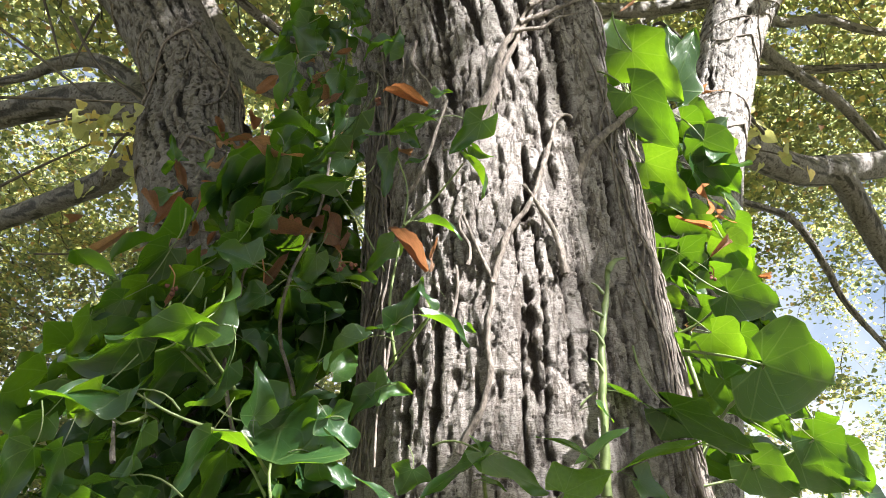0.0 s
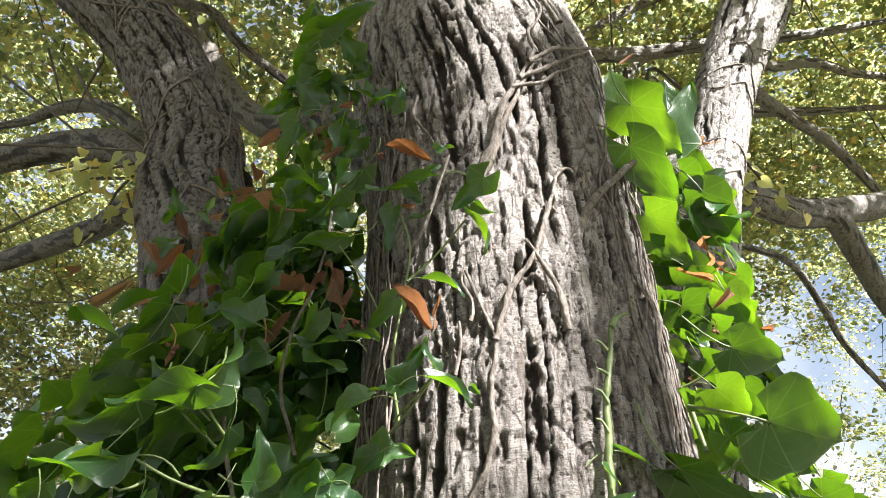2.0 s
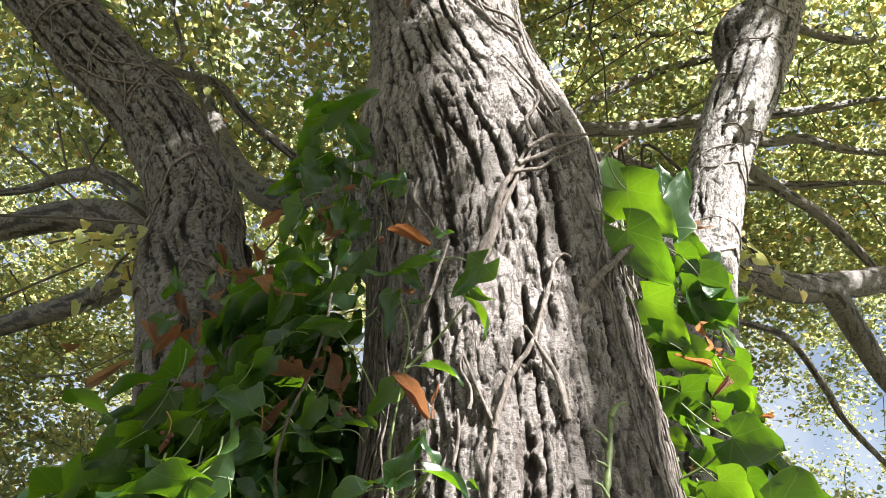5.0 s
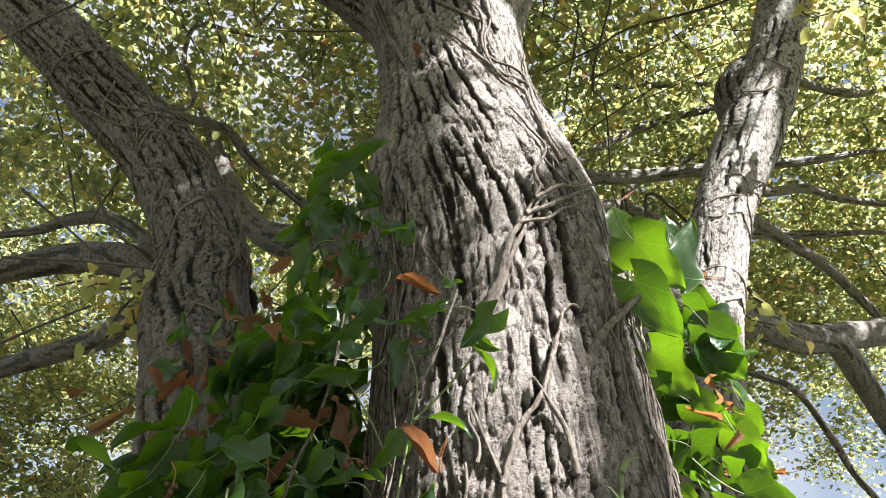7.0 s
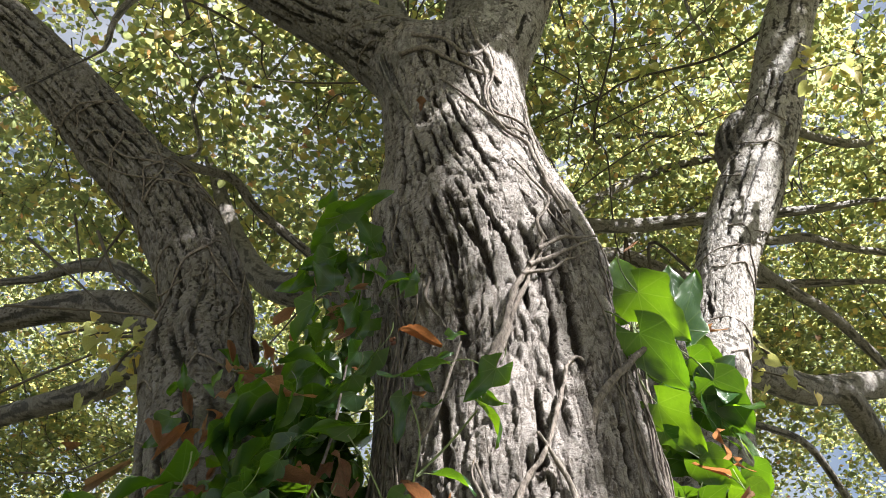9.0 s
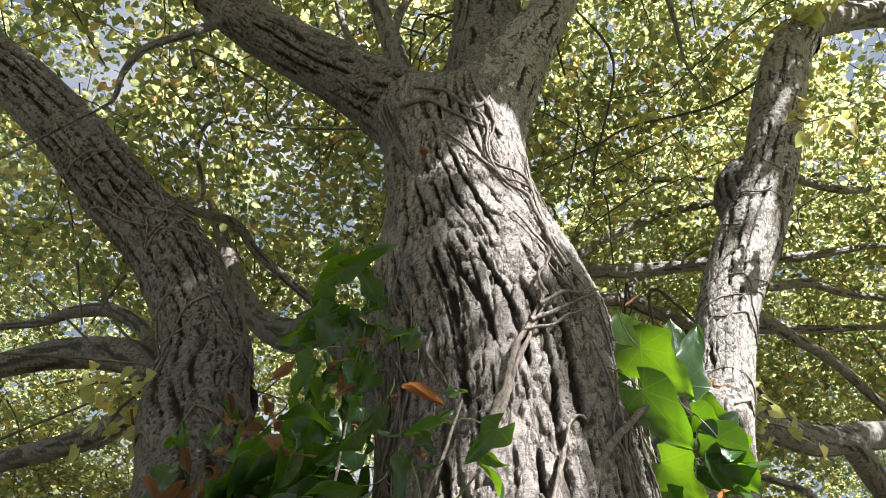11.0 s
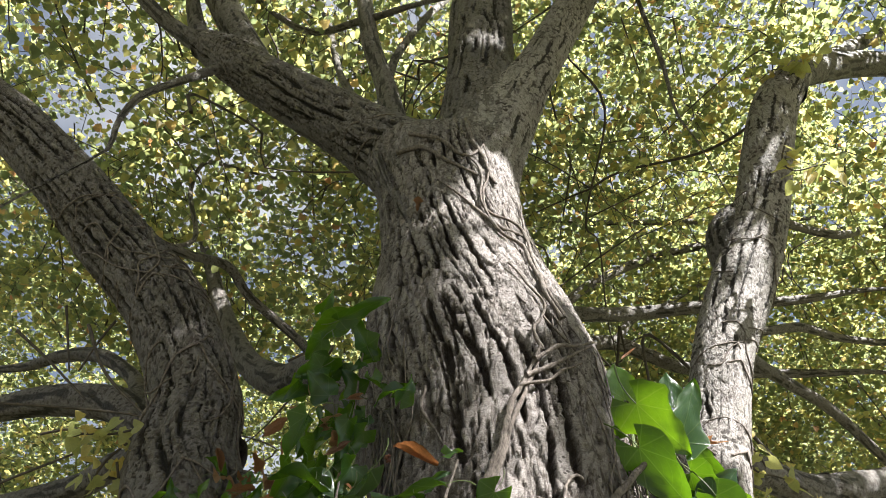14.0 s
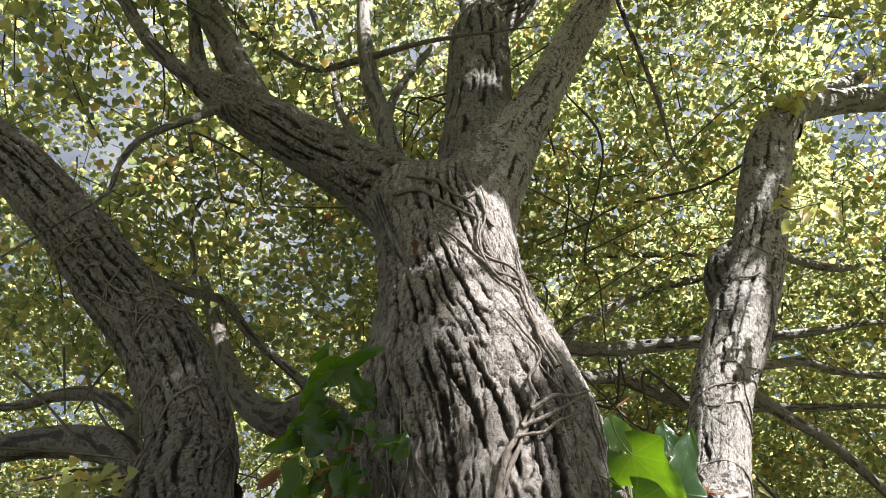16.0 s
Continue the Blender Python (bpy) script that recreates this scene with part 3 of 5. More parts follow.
def sun_openings(p):
    """True where the crown is cut open towards the sun to place light: a wide gap over the trunk's face and the ivy,
    and small ones all over.
    """
    x, z, k = shade_of(p)
    near = (k > 0) & (np.abs(x) < 2.5) & (z > -1) & (z < 6)
    if not near.any():
        return near

    def hill(v, mid, wide):
        return np.exp(-(((v - mid) / wide) ** 2))

    small = fractal(np.stack([x * 6.5, z * 4.2, 0 * x], 1), 3, 77)
    middle = np.interp(z, (2.4, 3.3, 4.5), (0.115, 0.25, 0.6))
    upper = ease(2.3, 2.65, z)
    tall = ease(1.0, 1.3, z) * (1 - ease(3.3, 3.9, z))
    # positive hills put sun on chosen spots, negative ones keep leaves there as shade
    g = (2.0 * hill(x, middle, 0.06) * ease(1.1, 1.5, z) * (1 - ease(3.2, 3.9, z)) + (0.4 + 0.55 * upper) * hill(x, middle - 0.08 + 0.11 * upper, 0.12 + 0.03 * upper) * tall - 1.3 * hill(x, middle + 0.125, 0.055) * tall * (1 - upper)
         + 2.8 * hill(x, 0.56, 0.18) * hill(z, 1.95, 0.9) + 1.3 * hill(x, 1.7, 0.3) * hill(z, 3.95, 0.38) + 0.5 * hill(x, 0.6, 0.12) * hill(z, 4.6, 0.4)
         - 0.35 * hill(x, -0.1, 0.16) * hill(z, 2.9, 0.6) + 0.2 * hill(x, -0.38, 0.25) * hill(z, 1.7, 0.5) + 0.5 * hill(x, -0.48, 0.16) * hill(z, 1.45, 0.3) + 0.3 * hill(x, -0.13, 0.1) * hill(z, 1.9, 0.3) - 0.3 * ease(4.7, 5.2, z) + 2.0 * (small - 0.495))
    return near & (g > 0.42)


def around(az, el, far):
    """A place by compass, height angle and distance from a point beside the trunk."""
    az, el = radians(az), radians(el)
    return np.array([0.05, 0.6, 1.6]) + far * np.array([math.sin(az) * math.cos(el), math.cos(az) * math.cos(el), math.sin(el)])


def twig_sites(roof, skirt, high, shade_twigs):
    """Places for leafy twigs: a wide roof of boughs over the stems, hanging skirts round it, and unseen ones added
    towards the sun to cast shade.
    """
    out = []
    while len(out) < roof:
        p = np.array([rng.uniform(-5.2, 5.8), rng.uniform(-2.5, 7.4), 0.0])
        p[2] = rng.uniform(4.9, 6.9) + 0.5 * math.sin(p[0] * 0.9) * math.sin(p[1] * 0.7)
        if np.hypot(p[0] - 0.05, p[1] - 1.1) > 0.9:
            out.append(p)
    for _ in range(skirt):
        out.append(around(rng.uniform(-56, 56), rng.uniform(1, 34), rng.uniform(6.5, 13.0)))
    for _ in range(skirt):
        out.append(around(rng.uniform(-58, -10), rng.uniform(-5, 27), rng.uniform(6.0, 11.0)))
        if rng.random() < 0.28:
            out.append(around(rng.uniform(14, 54), rng.uniform(30, 56), rng.uniform(5.5, 9.0)))
    for _ in range(high):
        out.append(around(rng.uniform(-75, 75), rng.uniform(60, 86), rng.uniform(5.5, 8.5)))
    # out of view above and behind the camera, added to shade stems and ivy
    for _ in range(shade_twigs):
        out.append(np.array([rng.uniform(-1.6, 1.8), 0.85, rng.uniform(0.8, 5.8)]) + rng.uniform(3.2, 9.0) * np.array(SUN))
    return np.array(out)


LEAF_OUTLINE = np.array([(0, 0, 0), (0.44, 0.05, 0.08), (0.4, 0.55, 0.08), (0, 1.0, -0.12), (-0.4, 0.55, 0.08), (-0.44, 0.05, 0.08)])
LEAF_FACES = np.array([(0, 1, 2), (0, 2, 3), (0, 3, 4), (0, 4, 5)])


def loose_leaves(place, size, droop):
    """Places and faces of many small heart-shaped leaves."""
    n = len(place)
    yaw = rng.uniform(0, 2 * np.pi, n)
    pitch = -np.abs(rng.normal(droop, 0.5, n))
    roll = rng.normal(0, 0.55, n)
    along = np.stack([np.cos(yaw) * np.cos(pitch), np.sin(yaw) * np.cos(pitch), np.sin(pitch)], 1)
    level = np.stack([-np.sin(yaw), np.cos(yaw), 0 * yaw], 1)
    up = np.cross(along, level)
    right = level * np.cos(roll)[:, None] + up * np.sin(roll)[:, None]
    face = np.cross(right, along)
    v = (place[:, None] + size[:, None, None] * (LEAF_OUTLINE[None, :, 0:1] * right[:, None] + LEAF_OUTLINE[None, :, 1:2] * along[:, None]
         + LEAF_OUTLINE[None, :, 2:3] * face[:, None] * rng.uniform(0.3, 2.2, n)[:, None, None]))
    f = LEAF_FACES[None] + len(LEAF_OUTLINE) * np.arange(n)[:, None, None]
    return v.reshape(-1, 3), f.reshape(-1, 3)


PRISM = np.array([(1.0, 0.0, 0.3), (-0.5, 0.8, 0.3), (-0.4, -0.7, -0.8)])


def crown():
    sites = twig_sites(2850, 1150, 350, 480)
    leaves, tv, tf, base = [], [], [], 0
    for s in sites:
        yaw = rng.uniform(0, 2 * np.pi)
        way = np.array([math.cos(yaw), math.sin(yaw), rng.uniform(-0.35, 0.25)])
        long = rng.uniform(0.5, 1.1)
        bend = rng.normal(0, 0.25, 3)
        t = np.linspace(0, 1, 6)[:, None]
        line = s + way * (t - 0.5) * long + bend * (t - 0.5) ** 2 * long
        lines = [(line, 0.006)]
        for _ in range(3):
            k = rng.integers(1, 5)
            w = way * 0.5 + rng.normal(0, 0.6, 3)
            lines.append((line[k] + w * np.linspace(0, 1, 4)[:, None] * rng.uniform(0.2, 0.5), 0.0035))
        for ln, r in lines:
            if sun_openings(ln).any():
                ln = ln[:2]
            rr = np.linspace(r, r * 0.4, len(ln))[:, None, None]
            place = (ln[:, None] + rr * PRISM[None]).reshape(-1, 3)
            first = np.arange(len(ln) - 1)[:, None] * 3
            turn = np.arange(3)[None]
            tv.append(place)
            tf.append(np.stack([first + turn, first + (turn + 1) % 3, first + 3 + (turn + 1) % 3, first + 3 + turn], -1).reshape(-1, 4) + base)
            base += len(place)
            m = 27 if r > 0.005 else 17
            u = rng.uniform(0, len(ln) - 1.001, m)
            i = u.astype(int)
            at = ln[i] + (ln[i + 1] - ln[i]) * (u - i)[:, None]
            leaves.append(at + rng.normal(0, 0.06, (m, 3)))
    leaves = np.vstack(leaves)
    leaves = leaves[~sun_openings(leaves)]
    v, f = loose_leaves(leaves, rng.uniform(0.033, 0.058, len(leaves)), 0.45)
    ob = to_object("crown", v, f, LIME, tree)
    tagged(ob, "yellow-green autumn lime leaves", kind="stuff")
    ob = to_object("twig", np.vstack(tv), np.vstack(tf), TWIG, tree)
    tagged(ob, "thin dark twigs", kind="stuff")


crown()


# ---- ivy ----
BLADE = ((0, 0.06, 0.14, 0.24, 0.36, 0.5, 0.65, 0.8, 0.92, 1), (0.2, 0.36, 0.46, 0.5, 0.46, 0.38, 0.3, 0.19, 0.08, 0.0))
BRACT = ((0, 0.1, 0.3, 0.55, 0.75, 0.9, 1), (0.06, 0.16, 0.34, 0.46, 0.5, 0.36, 0.05))


def leaf_mesh(name, shape, seed, material, rows=18, outline=BLADE):
    """A leaf, one long and one wide: stalk end at the origin, tip at y = 1, upper side towards +z. shape: width along the leaf, lobes, fold, bend, wave."""
    g = random.Random(seed)
    lobe, heart, fold, bend, wave, curl = shape
    cols = [-1, -0.955, -0.72, -0.45, -0.2, 0, 0.2, 0.45, 0.72, 0.955, 1]
    ph, ph2 = g.uniform(0, 6), g.uniform(0, 6)
    verts, uv, rim = [], [], []
    for r in range(rows + 1):
        v = r / rows
        half = float(np.interp(v, *outline))
        half *= 1 + lobe * (math.exp(-(((v - 0.24) / 0.10) ** 2)) - 0.9 * math.exp(-(((v - 0.48) / 0.14) ** 2)))
        half *= 1 + 0.035 * math.sin(31 * v + ph) + 0.03 * math.sin(13 * v + ph2)
        half = max(half, 0.006)
        for c in cols:
            x = c * half
            y = v - heart * abs(c) ** 1.4 * (1 - v) ** 2 + 0.10 * lobe * abs(c) * math.exp(-(((v - 0.25) / 0.15) ** 2))
            z = fold * (math.sqrt(x * x + 0.006) - 0.077) + bend * (v - 0.2) ** 2 + wave * c * c * math.sin(7 * v + ph + (1.3 if c > 0 else 0)) + curl * c * c * (1 - v)
            z += 0.012 * math.sin(23 * x + ph2) * math.sin(17 * y + ph)
            verts.append((x, y, z))
            uv.append((x, y))
            rim.append(1.0 if abs(c) == 1 else 0.0)
    k = len(cols)
    faces = [(r * k + c, r * k + c + 1, (r + 1) * k + c + 1, (r + 1) * k + c) for r in range(rows) for c in range(k - 1)]
    me = bpy.data.meshes.new(name)
    me.from_pydata(verts, [], faces)
    me.shade_smooth()
    layer = me.uv_layers.new(name="UVMap")
    layer.data.foreach_set("uv", [q for l in me.loops for q in uv[l.vertex_index]])
    me.attributes.new("rim", "FLOAT", "POINT").data.foreach_set("value", rim)
    me.materials.append(material)
    return me


# lobes, heart-shaped base, fold, bend, wave, curl
IVY_SHAPES = [(0.10, 0.20, 0.5, -0.5, 0.15, 0.1), (0.05, 0.15, -0.45, 0.45, 0.17, 0.2), (0.22, 0.28, 0.35, -0.5, 0.16, 0.12), (0.30, 0.22, 0.6, -0.4, 0.15, 0.1),
              (0.16, 0.25, -0.5, -0.6, 0.18, 0.25), (0.0, 0.12, 0.6, 0.4, 0.16, -0.2), (0.25, 0.3, 0.3, 0.5, 0.19, 0.2), (0.12, 0.2, 0.8, -0.6, 0.14, 0.0), (0.35, 0.2, 0.4, -0.35, 0.16, 0.15)]
FLAT_SHAPES = [(0.10, 0.28, 0.12, -0.2, 0.05, 0.04), (0.2, 0.3, 0.1, -0.15, 0.06, 0.0), (0.28, 0.25, 0.15, -0.25, 0.06, 0.05), (0.05, 0.22, -0.1, 0.15, 0.07, 0.05)]
IVY_LEAVES = [leaf_mesh("ivy_leaf", sh, 10 + n, IVY) for n, sh in enumerate(IVY_SHAPES)]
FLAT_LEAVES = [leaf_mesh("ivy_leaf", sh, 30 + n, IVY) for n, sh in enumerate(FLAT_SHAPES)]


def stalk_mesh(bend, seed):
    g = random.Random(seed)
    t = np.linspace(0, 1, 6)
    line = np.stack([0.3 * g.uniform(-1, 1) * t**2, -0.7 * t + 0.2 * t**2, bend * t**1.5 - 0.25 * t**3, 0.012 + 0.004 * t], 1)
    place, _, faces, *_ = tube(line, 6)
    ob = to_object("petiole", place, faces, STALK, None)
    me = ob.data
    bpy.data.objects.remove(ob)
    return me


STALKS = [stalk_mesh(b, n) for n, b in enumerate((-0.35, -0.15, 0.0, -0.5))]
leaf_count = [0]


def set_leaf(ob, base, tip, width, face):
    """Stands a leaf of unit size between its stalk end and its tip, its upper side along face."""
    base, tip = Vector(base), Vector(tip)
    along = tip - base
    long = along.length
    along.normalize()
    up = (Vector(face) - along * along.dot(Vector(face))).normalized()
    right = along.cross(up)
    thick = math.sqrt(long * width)
    ob.matrix_basis = Matrix.Translation(base) @ Matrix((right, along, up)).transposed().to_4x4() @ Matrix.Diagonal((width, long, thick, 1))
    return ob


def ivy_leaf(plant, base, tip, width, face, kind=None, stalked=True):
    """A leaf of the ivy: flat and spread where it hangs in the sun, curled and wavy elsewhere."""
    leaf_count[0] += 1
    n = leaf_count[0]
    if plant is ivy_front:
        width *= 1.35
    if plant in (ivy_sunny, ivy_front):
        me = FLAT_LEAVES[(n * 3 + n // 5) % len(FLAT_LEAVES)]
    else:
        me = IVY_LEAVES[(n * 5 + n // 7) % 9 if kind is None else kind]
    ob = adopt(new("leaf", me), plant)
    set_leaf(ob, base, tip, width, face)
    if not stalked:
        return ob
    stalk = new("petiole", STALKS[n % len(STALKS)])
    stalk.parent = ob
    return ob


DRY_SHAPES = (((0.0, 0.0, 1.2, 0.5, 0.3, 0.35), BRACT), ((0.15, 0.0, -1.1, -0.8, 0.4, 0.5), BLADE), ((0.0, 0.05, 1.5, 0.4, 0.25, 0.5), BRACT), ((0.3, 0.0, 0.8, 1.1, 0.45, -0.5), BLADE), ((0.0, 0.0, -1.3, 0.9, 0.35, 0.6), BRACT))
DRY_LEAVES = [leaf_mesh("dried_leaf", sh, 40 + n, DRY, 12, outline) for n, (sh, outline) in enumerate(DRY_SHAPES)]
dry_count = [0]


def dry_leaf(base, tip, width, face):
    dry_count[0] += 1
    ob = new("dried_leaf", DRY_LEAVES[dry_count[0] % len(DRY_LEAVES)])
    set_leaf(ob, base, tip, width * 0.66, face)
    tagged(ob, "curled rust-brown dried lime leaf caught in the ivy", "dried leaf", "dried leaves in the ivy")
    stalk = new("stalk", STALKS[dry_count[0] % len(STALKS)])
    stalk.parent = ob
    return ob


ivy_shaded = thing("ivy_plant", (-0.15, 0.85, 0.0), "dense dark green ivy climbing the shaded side of the trunk", "ivy", "ivy on the tree")
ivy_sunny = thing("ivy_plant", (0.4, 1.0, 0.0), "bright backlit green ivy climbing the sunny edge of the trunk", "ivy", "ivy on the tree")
ivy_front = thing("ivy_plant", (0.2, 0.75, 0.0), "young ivy shoot with grey-green leaves before the trunk", "ivy", "ivy on the tree")
ivy_sprig = thing("ivy_plant", (-0.03, 0.8, 0.0), "loose ivy sprig with pale green leaves on the bark", "ivy", "ivy on the tree")
dead_ivy = thing("dead_ivy", (0.1, 0.82, 0.0), "bare woody brown ivy stems clinging to the bark", "ivy stem")
bare_twig = thing("bare_twig", (-0.6, 1.4, 2.3), "thin leafless grey twigs beside the limb", "twig")


def filler(plant, count, seed, left, right, near, far, faces, size, way=(-0.1, -0.35, -0.35), loose=0.4):
    """More leaves inside a plant. left and right: (height, x) pairs of its two borders."""
    g = random.Random(seed)
    for _ in range(count):
        z = g.uniform(left[0][0], left[-1][0])
        xs = [float(np.interp(z, [q[0] for q in side], [q[1] for q in side])) for side in (left, right)]
        b = Vector((g.uniform(*xs), g.uniform(near, far), z))
        d = Vector([g.gauss(w, loose) for w in way]).normalized()
        s = g.uniform(*size)
        n = Vector([g.gauss(w, loose * 0.8) for w in faces])
        ivy_leaf(plant, b, b + d * s, s * g.uniform(0.75, 1.05), n, None, g.random() < 0.2)


BORDER = ((1.35, -0.62), (1.65, -0.52), (1.85, -0.44), (1.94, -0.36), (2.04, -0.28), (2.14, -0.26))
INNER = ((1.35, -0.32), (1.65, -0.27), (1.85, -0.24), (1.94, -0.2), (2.04, -0.16), (2.14, -0.14))
TRUNK_SIDE = ((1.35, -0.1), (1.85, -0.11), (2.14, -0.12))
filler(ivy_shaded, 105, 3, BORDER, INNER, 0.82, 0.98, (-0.55, -0.3, 0.75), (0.06, 0.1), (-0.75, -0.25, -0.3), 0.3)
filler(ivy_shaded, 190, 4, BORDER, TRUNK_SIDE, 1.0, 1.14, (-0.4, -0.5, 0.6), (0.06, 0.1), (-0.5, -0.3, -0.4), 0.45)
filler(ivy_shaded, 40, 5, ((2.08, -0.27), (2.28, -0.25), (2.46, -0.23)), ((2.08, -0.12), (2.46, -0.13)), 0.88, 0.97, (0.75, -0.35, 0.3), (0.03, 0.055), (-0.2, -0.2, -0.8), 0.35)
filler(ivy_shaded, 90, 7, ((1.35, -0.34), (2.0, -0.3)), ((1.35, -0.08), (2.0, -0.1)), 1.0, 1.12, (-0.2, -0.8, 0.4), (0.06, 0.09))
filler(ivy_shaded, 14, 6, ((2.0, -0.5), (2.35, -0.5)), ((2.0, -0.28), (2.35, -0.3)), 1.05, 1.15, (-0.3, -0.6, 0.4), (0.04, 0.06))
filler(ivy_sunny, 70, 8, ((1.35, 0.36), (2.3, 0.33)), ((1.35, 0.66), (1.9, 0.52), (2.3, 0.44)), 1.0, 1.12, (0.3, -0.6, 0.5), (0.055, 0.09), (0.4, 0.1, -0.3))
# leaves that can be told apart on the sunlit ivy
ivy_leaf(ivy_sunny, (0.296, 0.941, 2.353), (0.284, 0.927, 2.424), 0.072, (-0.083, -0.592, -0.801))
ivy_leaf(ivy_sunny, (0.389, 0.978, 2.371), (0.392, 0.975, 2.442), 0.060, (-0.142, -0.596, -0.791))
ivy_leaf(ivy_sunny, (0.376, 0.955, 2.284), (0.422, 0.921, 2.395), 0.069, (-0.162, -0.605, -0.779))
ivy_leaf(ivy_sunny, (0.298, 0.895, 2.310), (0.387, 0.949, 2.254), 0.092, (-0.135, -0.627, -0.767))
ivy_leaf(ivy_sunny, (0.289, 0.901, 2.233), (0.371, 0.960, 2.164), 0.085, (-0.137, -0.667, -0.733))
ivy_leaf(ivy_sunny, (0.420, 1.014, 2.214), (0.487, 1.007, 2.274), 0.067, (-0.202, -0.663, -0.720))
ivy_leaf(ivy_sunny, (0.424, 0.992, 2.213), (0.492, 1.049, 2.149), 0.077, (-0.214, -0.691, -0.691))
ivy_leaf(ivy_sunny, (0.308, 0.941, 2.134), (0.388, 0.994, 2.077), 0.074, (-0.158, -0.719, -0.677))
ivy_leaf(ivy_sunny, (0.347, 0.968, 1.995), (0.398, 1.002, 1.973), 0.077, (-0.191, -0.775, -0.603))
ivy_leaf(ivy_sunny, (0.386, 0.921, 1.913), (0.472, 0.950, 1.903), 0.075, (-0.263, -0.784, -0.563))
ivy_leaf(ivy_sunny, (0.395, 0.886, 1.805), (0.505, 0.921, 1.785), 0.132, (-0.312, -0.818, -0.484), 2)
ivy_leaf(ivy_sunny, (0.364, 0.933, 1.800), (0.451, 0.990, 1.736), 0.053, (-0.259, -0.854, -0.451))
ivy_leaf(ivy_sunny, (0.441, 0.990, 1.779), (0.488, 1.035, 1.739), 0.039, (-0.290, -0.853, -0.433))
ivy_leaf(ivy_sunny, (0.457, 0.928, 1.726), (0.541, 0.974, 1.683), 0.057, (-0.349, -0.849, -0.396))
ivy_leaf(ivy_sunny, (0.447, 0.955, 1.716), (0.530, 1.004, 1.668), 0.073, (-0.331, -0.863, -0.382))
ivy_leaf(ivy_sunny, (0.374, 0.919, 1.696), (0.447, 0.963, 1.658), 0.063, (-0.282, -0.883, -0.375))
ivy_leaf(ivy_sunny, (0.419, 0.977, 2.023), (0.466, 1.021, 1.984), 0.058, (-0.238, -0.759, -0.606))
ivy_leaf(ivy_sunny, (0.443, 1.005, 2.014), (0.496, 1.046, 1.979), 0.044, (-0.252, -0.764, -0.594))
ivy_leaf(ivy_sunny, (0.451, 1.023, 2.220), (0.495, 1.070, 2.175), 0.066, (-0.216, -0.691, -0.690))
ivy_leaf(ivy_sunny, (0.394, 0.994, 2.252), (0.455, 1.031, 2.226), 0.065, (-0.184, -0.669, -0.720))
ivy_leaf(ivy_sunny, (0.418, 1.031, 2.182), (0.491, 1.071, 2.151), 0.058, (-0.208, -0.706, -0.677))
ivy_leaf(ivy_sunny, (0.320, 0.966, 1.932), (0.357, 0.995, 1.920), 0.031, (-0.173, -0.805, -0.568))
ivy_leaf(ivy_sunny, (0.318, 0.967, 2.104), (0.359, 1.000, 2.087), 0.034, (-0.149, -0.730, -0.667))
ivy_leaf(ivy_sunny, (0.378, 1.004, 1.926), (0.435, 1.044, 1.894), 0.049, (-0.219, -0.810, -0.544))
ivy_leaf(ivy_sunny, (0.422, 0.992, 1.884), (0.463, 1.038, 1.842), 0.047, (-0.257, -0.820, -0.511))
ivy_leaf(ivy_sunny, (0.451, 0.999, 2.069), (0.485, 1.037, 2.040), 0.043, (-0.243, -0.739, -0.628))
ivy_leaf(ivy_sunny, (0.376, 1.003, 2.081), (0.454, 1.042, 2.052), 0.061, (-0.202, -0.744, -0.637))
ivy_leaf(ivy_sunny, (0.478, 0.958, 1.755), (0.525, 0.997, 1.725), 0.043, (-0.335, -0.842, -0.422))
ivy_leaf(ivy_sunny, (0.350, 1.002, 1.753), (0.403, 1.047, 1.711), 0.052, (-0.217, -0.885, -0.411))
ivy_leaf(ivy_sunny, (0.506, 0.977, 1.721), (0.570, 1.025, 1.672), 0.064, (-0.361, -0.851, -0.382))
ivy_leaf(ivy_sunny, (0.456, 1.003, 1.800), (0.520, 1.039, 1.774), 0.046, (-0.302, -0.839, -0.453))
ivy_leaf(ivy_sunny, (0.415, 1.000, 2.286), (0.468, 1.031, 2.272), 0.043, (-0.188, -0.653, -0.734))
ivy_leaf(ivy_sunny, (0.393, 0.989, 1.978), (0.439, 1.027, 1.950), 0.049, (-0.223, -0.782, -0.582))
ivy_leaf(ivy_sunny, (0.335, 0.982, 2.011), (0.384, 1.016, 1.991), 0.038, (-0.175, -0.773, -0.610))
# leaves of the same ivy that lie in shade or show their glossy upper side
ivy_leaf(ivy_sunny, (0.348, 0.906, 1.852), (0.393, 0.924, 1.820), 0.070, (-0.727, -0.667, -0.159))
ivy_leaf(ivy_sunny, (0.316, 0.949, 1.855), (0.376, 0.958, 1.840), 0.034, (-0.220, -0.594, -0.774))
ivy_leaf(ivy_sunny, (0.260, 0.879, 1.771), (0.318, 0.896, 1.739), 0.040, (-0.342, -0.395, 0.853))
ivy_leaf(ivy_sunny, (0.261, 0.828, 1.737), (0.357, 0.855, 1.689), 0.060, (-0.503, -0.643, -0.578))
ivy_leaf(ivy_sunny, (0.206, 0.820, 1.751), (0.275, 0.835, 1.724), 0.033, (-0.386, -0.356, 0.851))
ivy_leaf(ivy_sunny, (0.261, 0.807, 1.692), (0.190, 0.815, 1.673), 0.027, (-0.127, -0.457, 0.880))
ivy_leaf(ivy_sunny, (0.282, 0.943, 1.909), (0.312, 0.963, 1.871), 0.030, (-0.795, -0.563, -0.226))
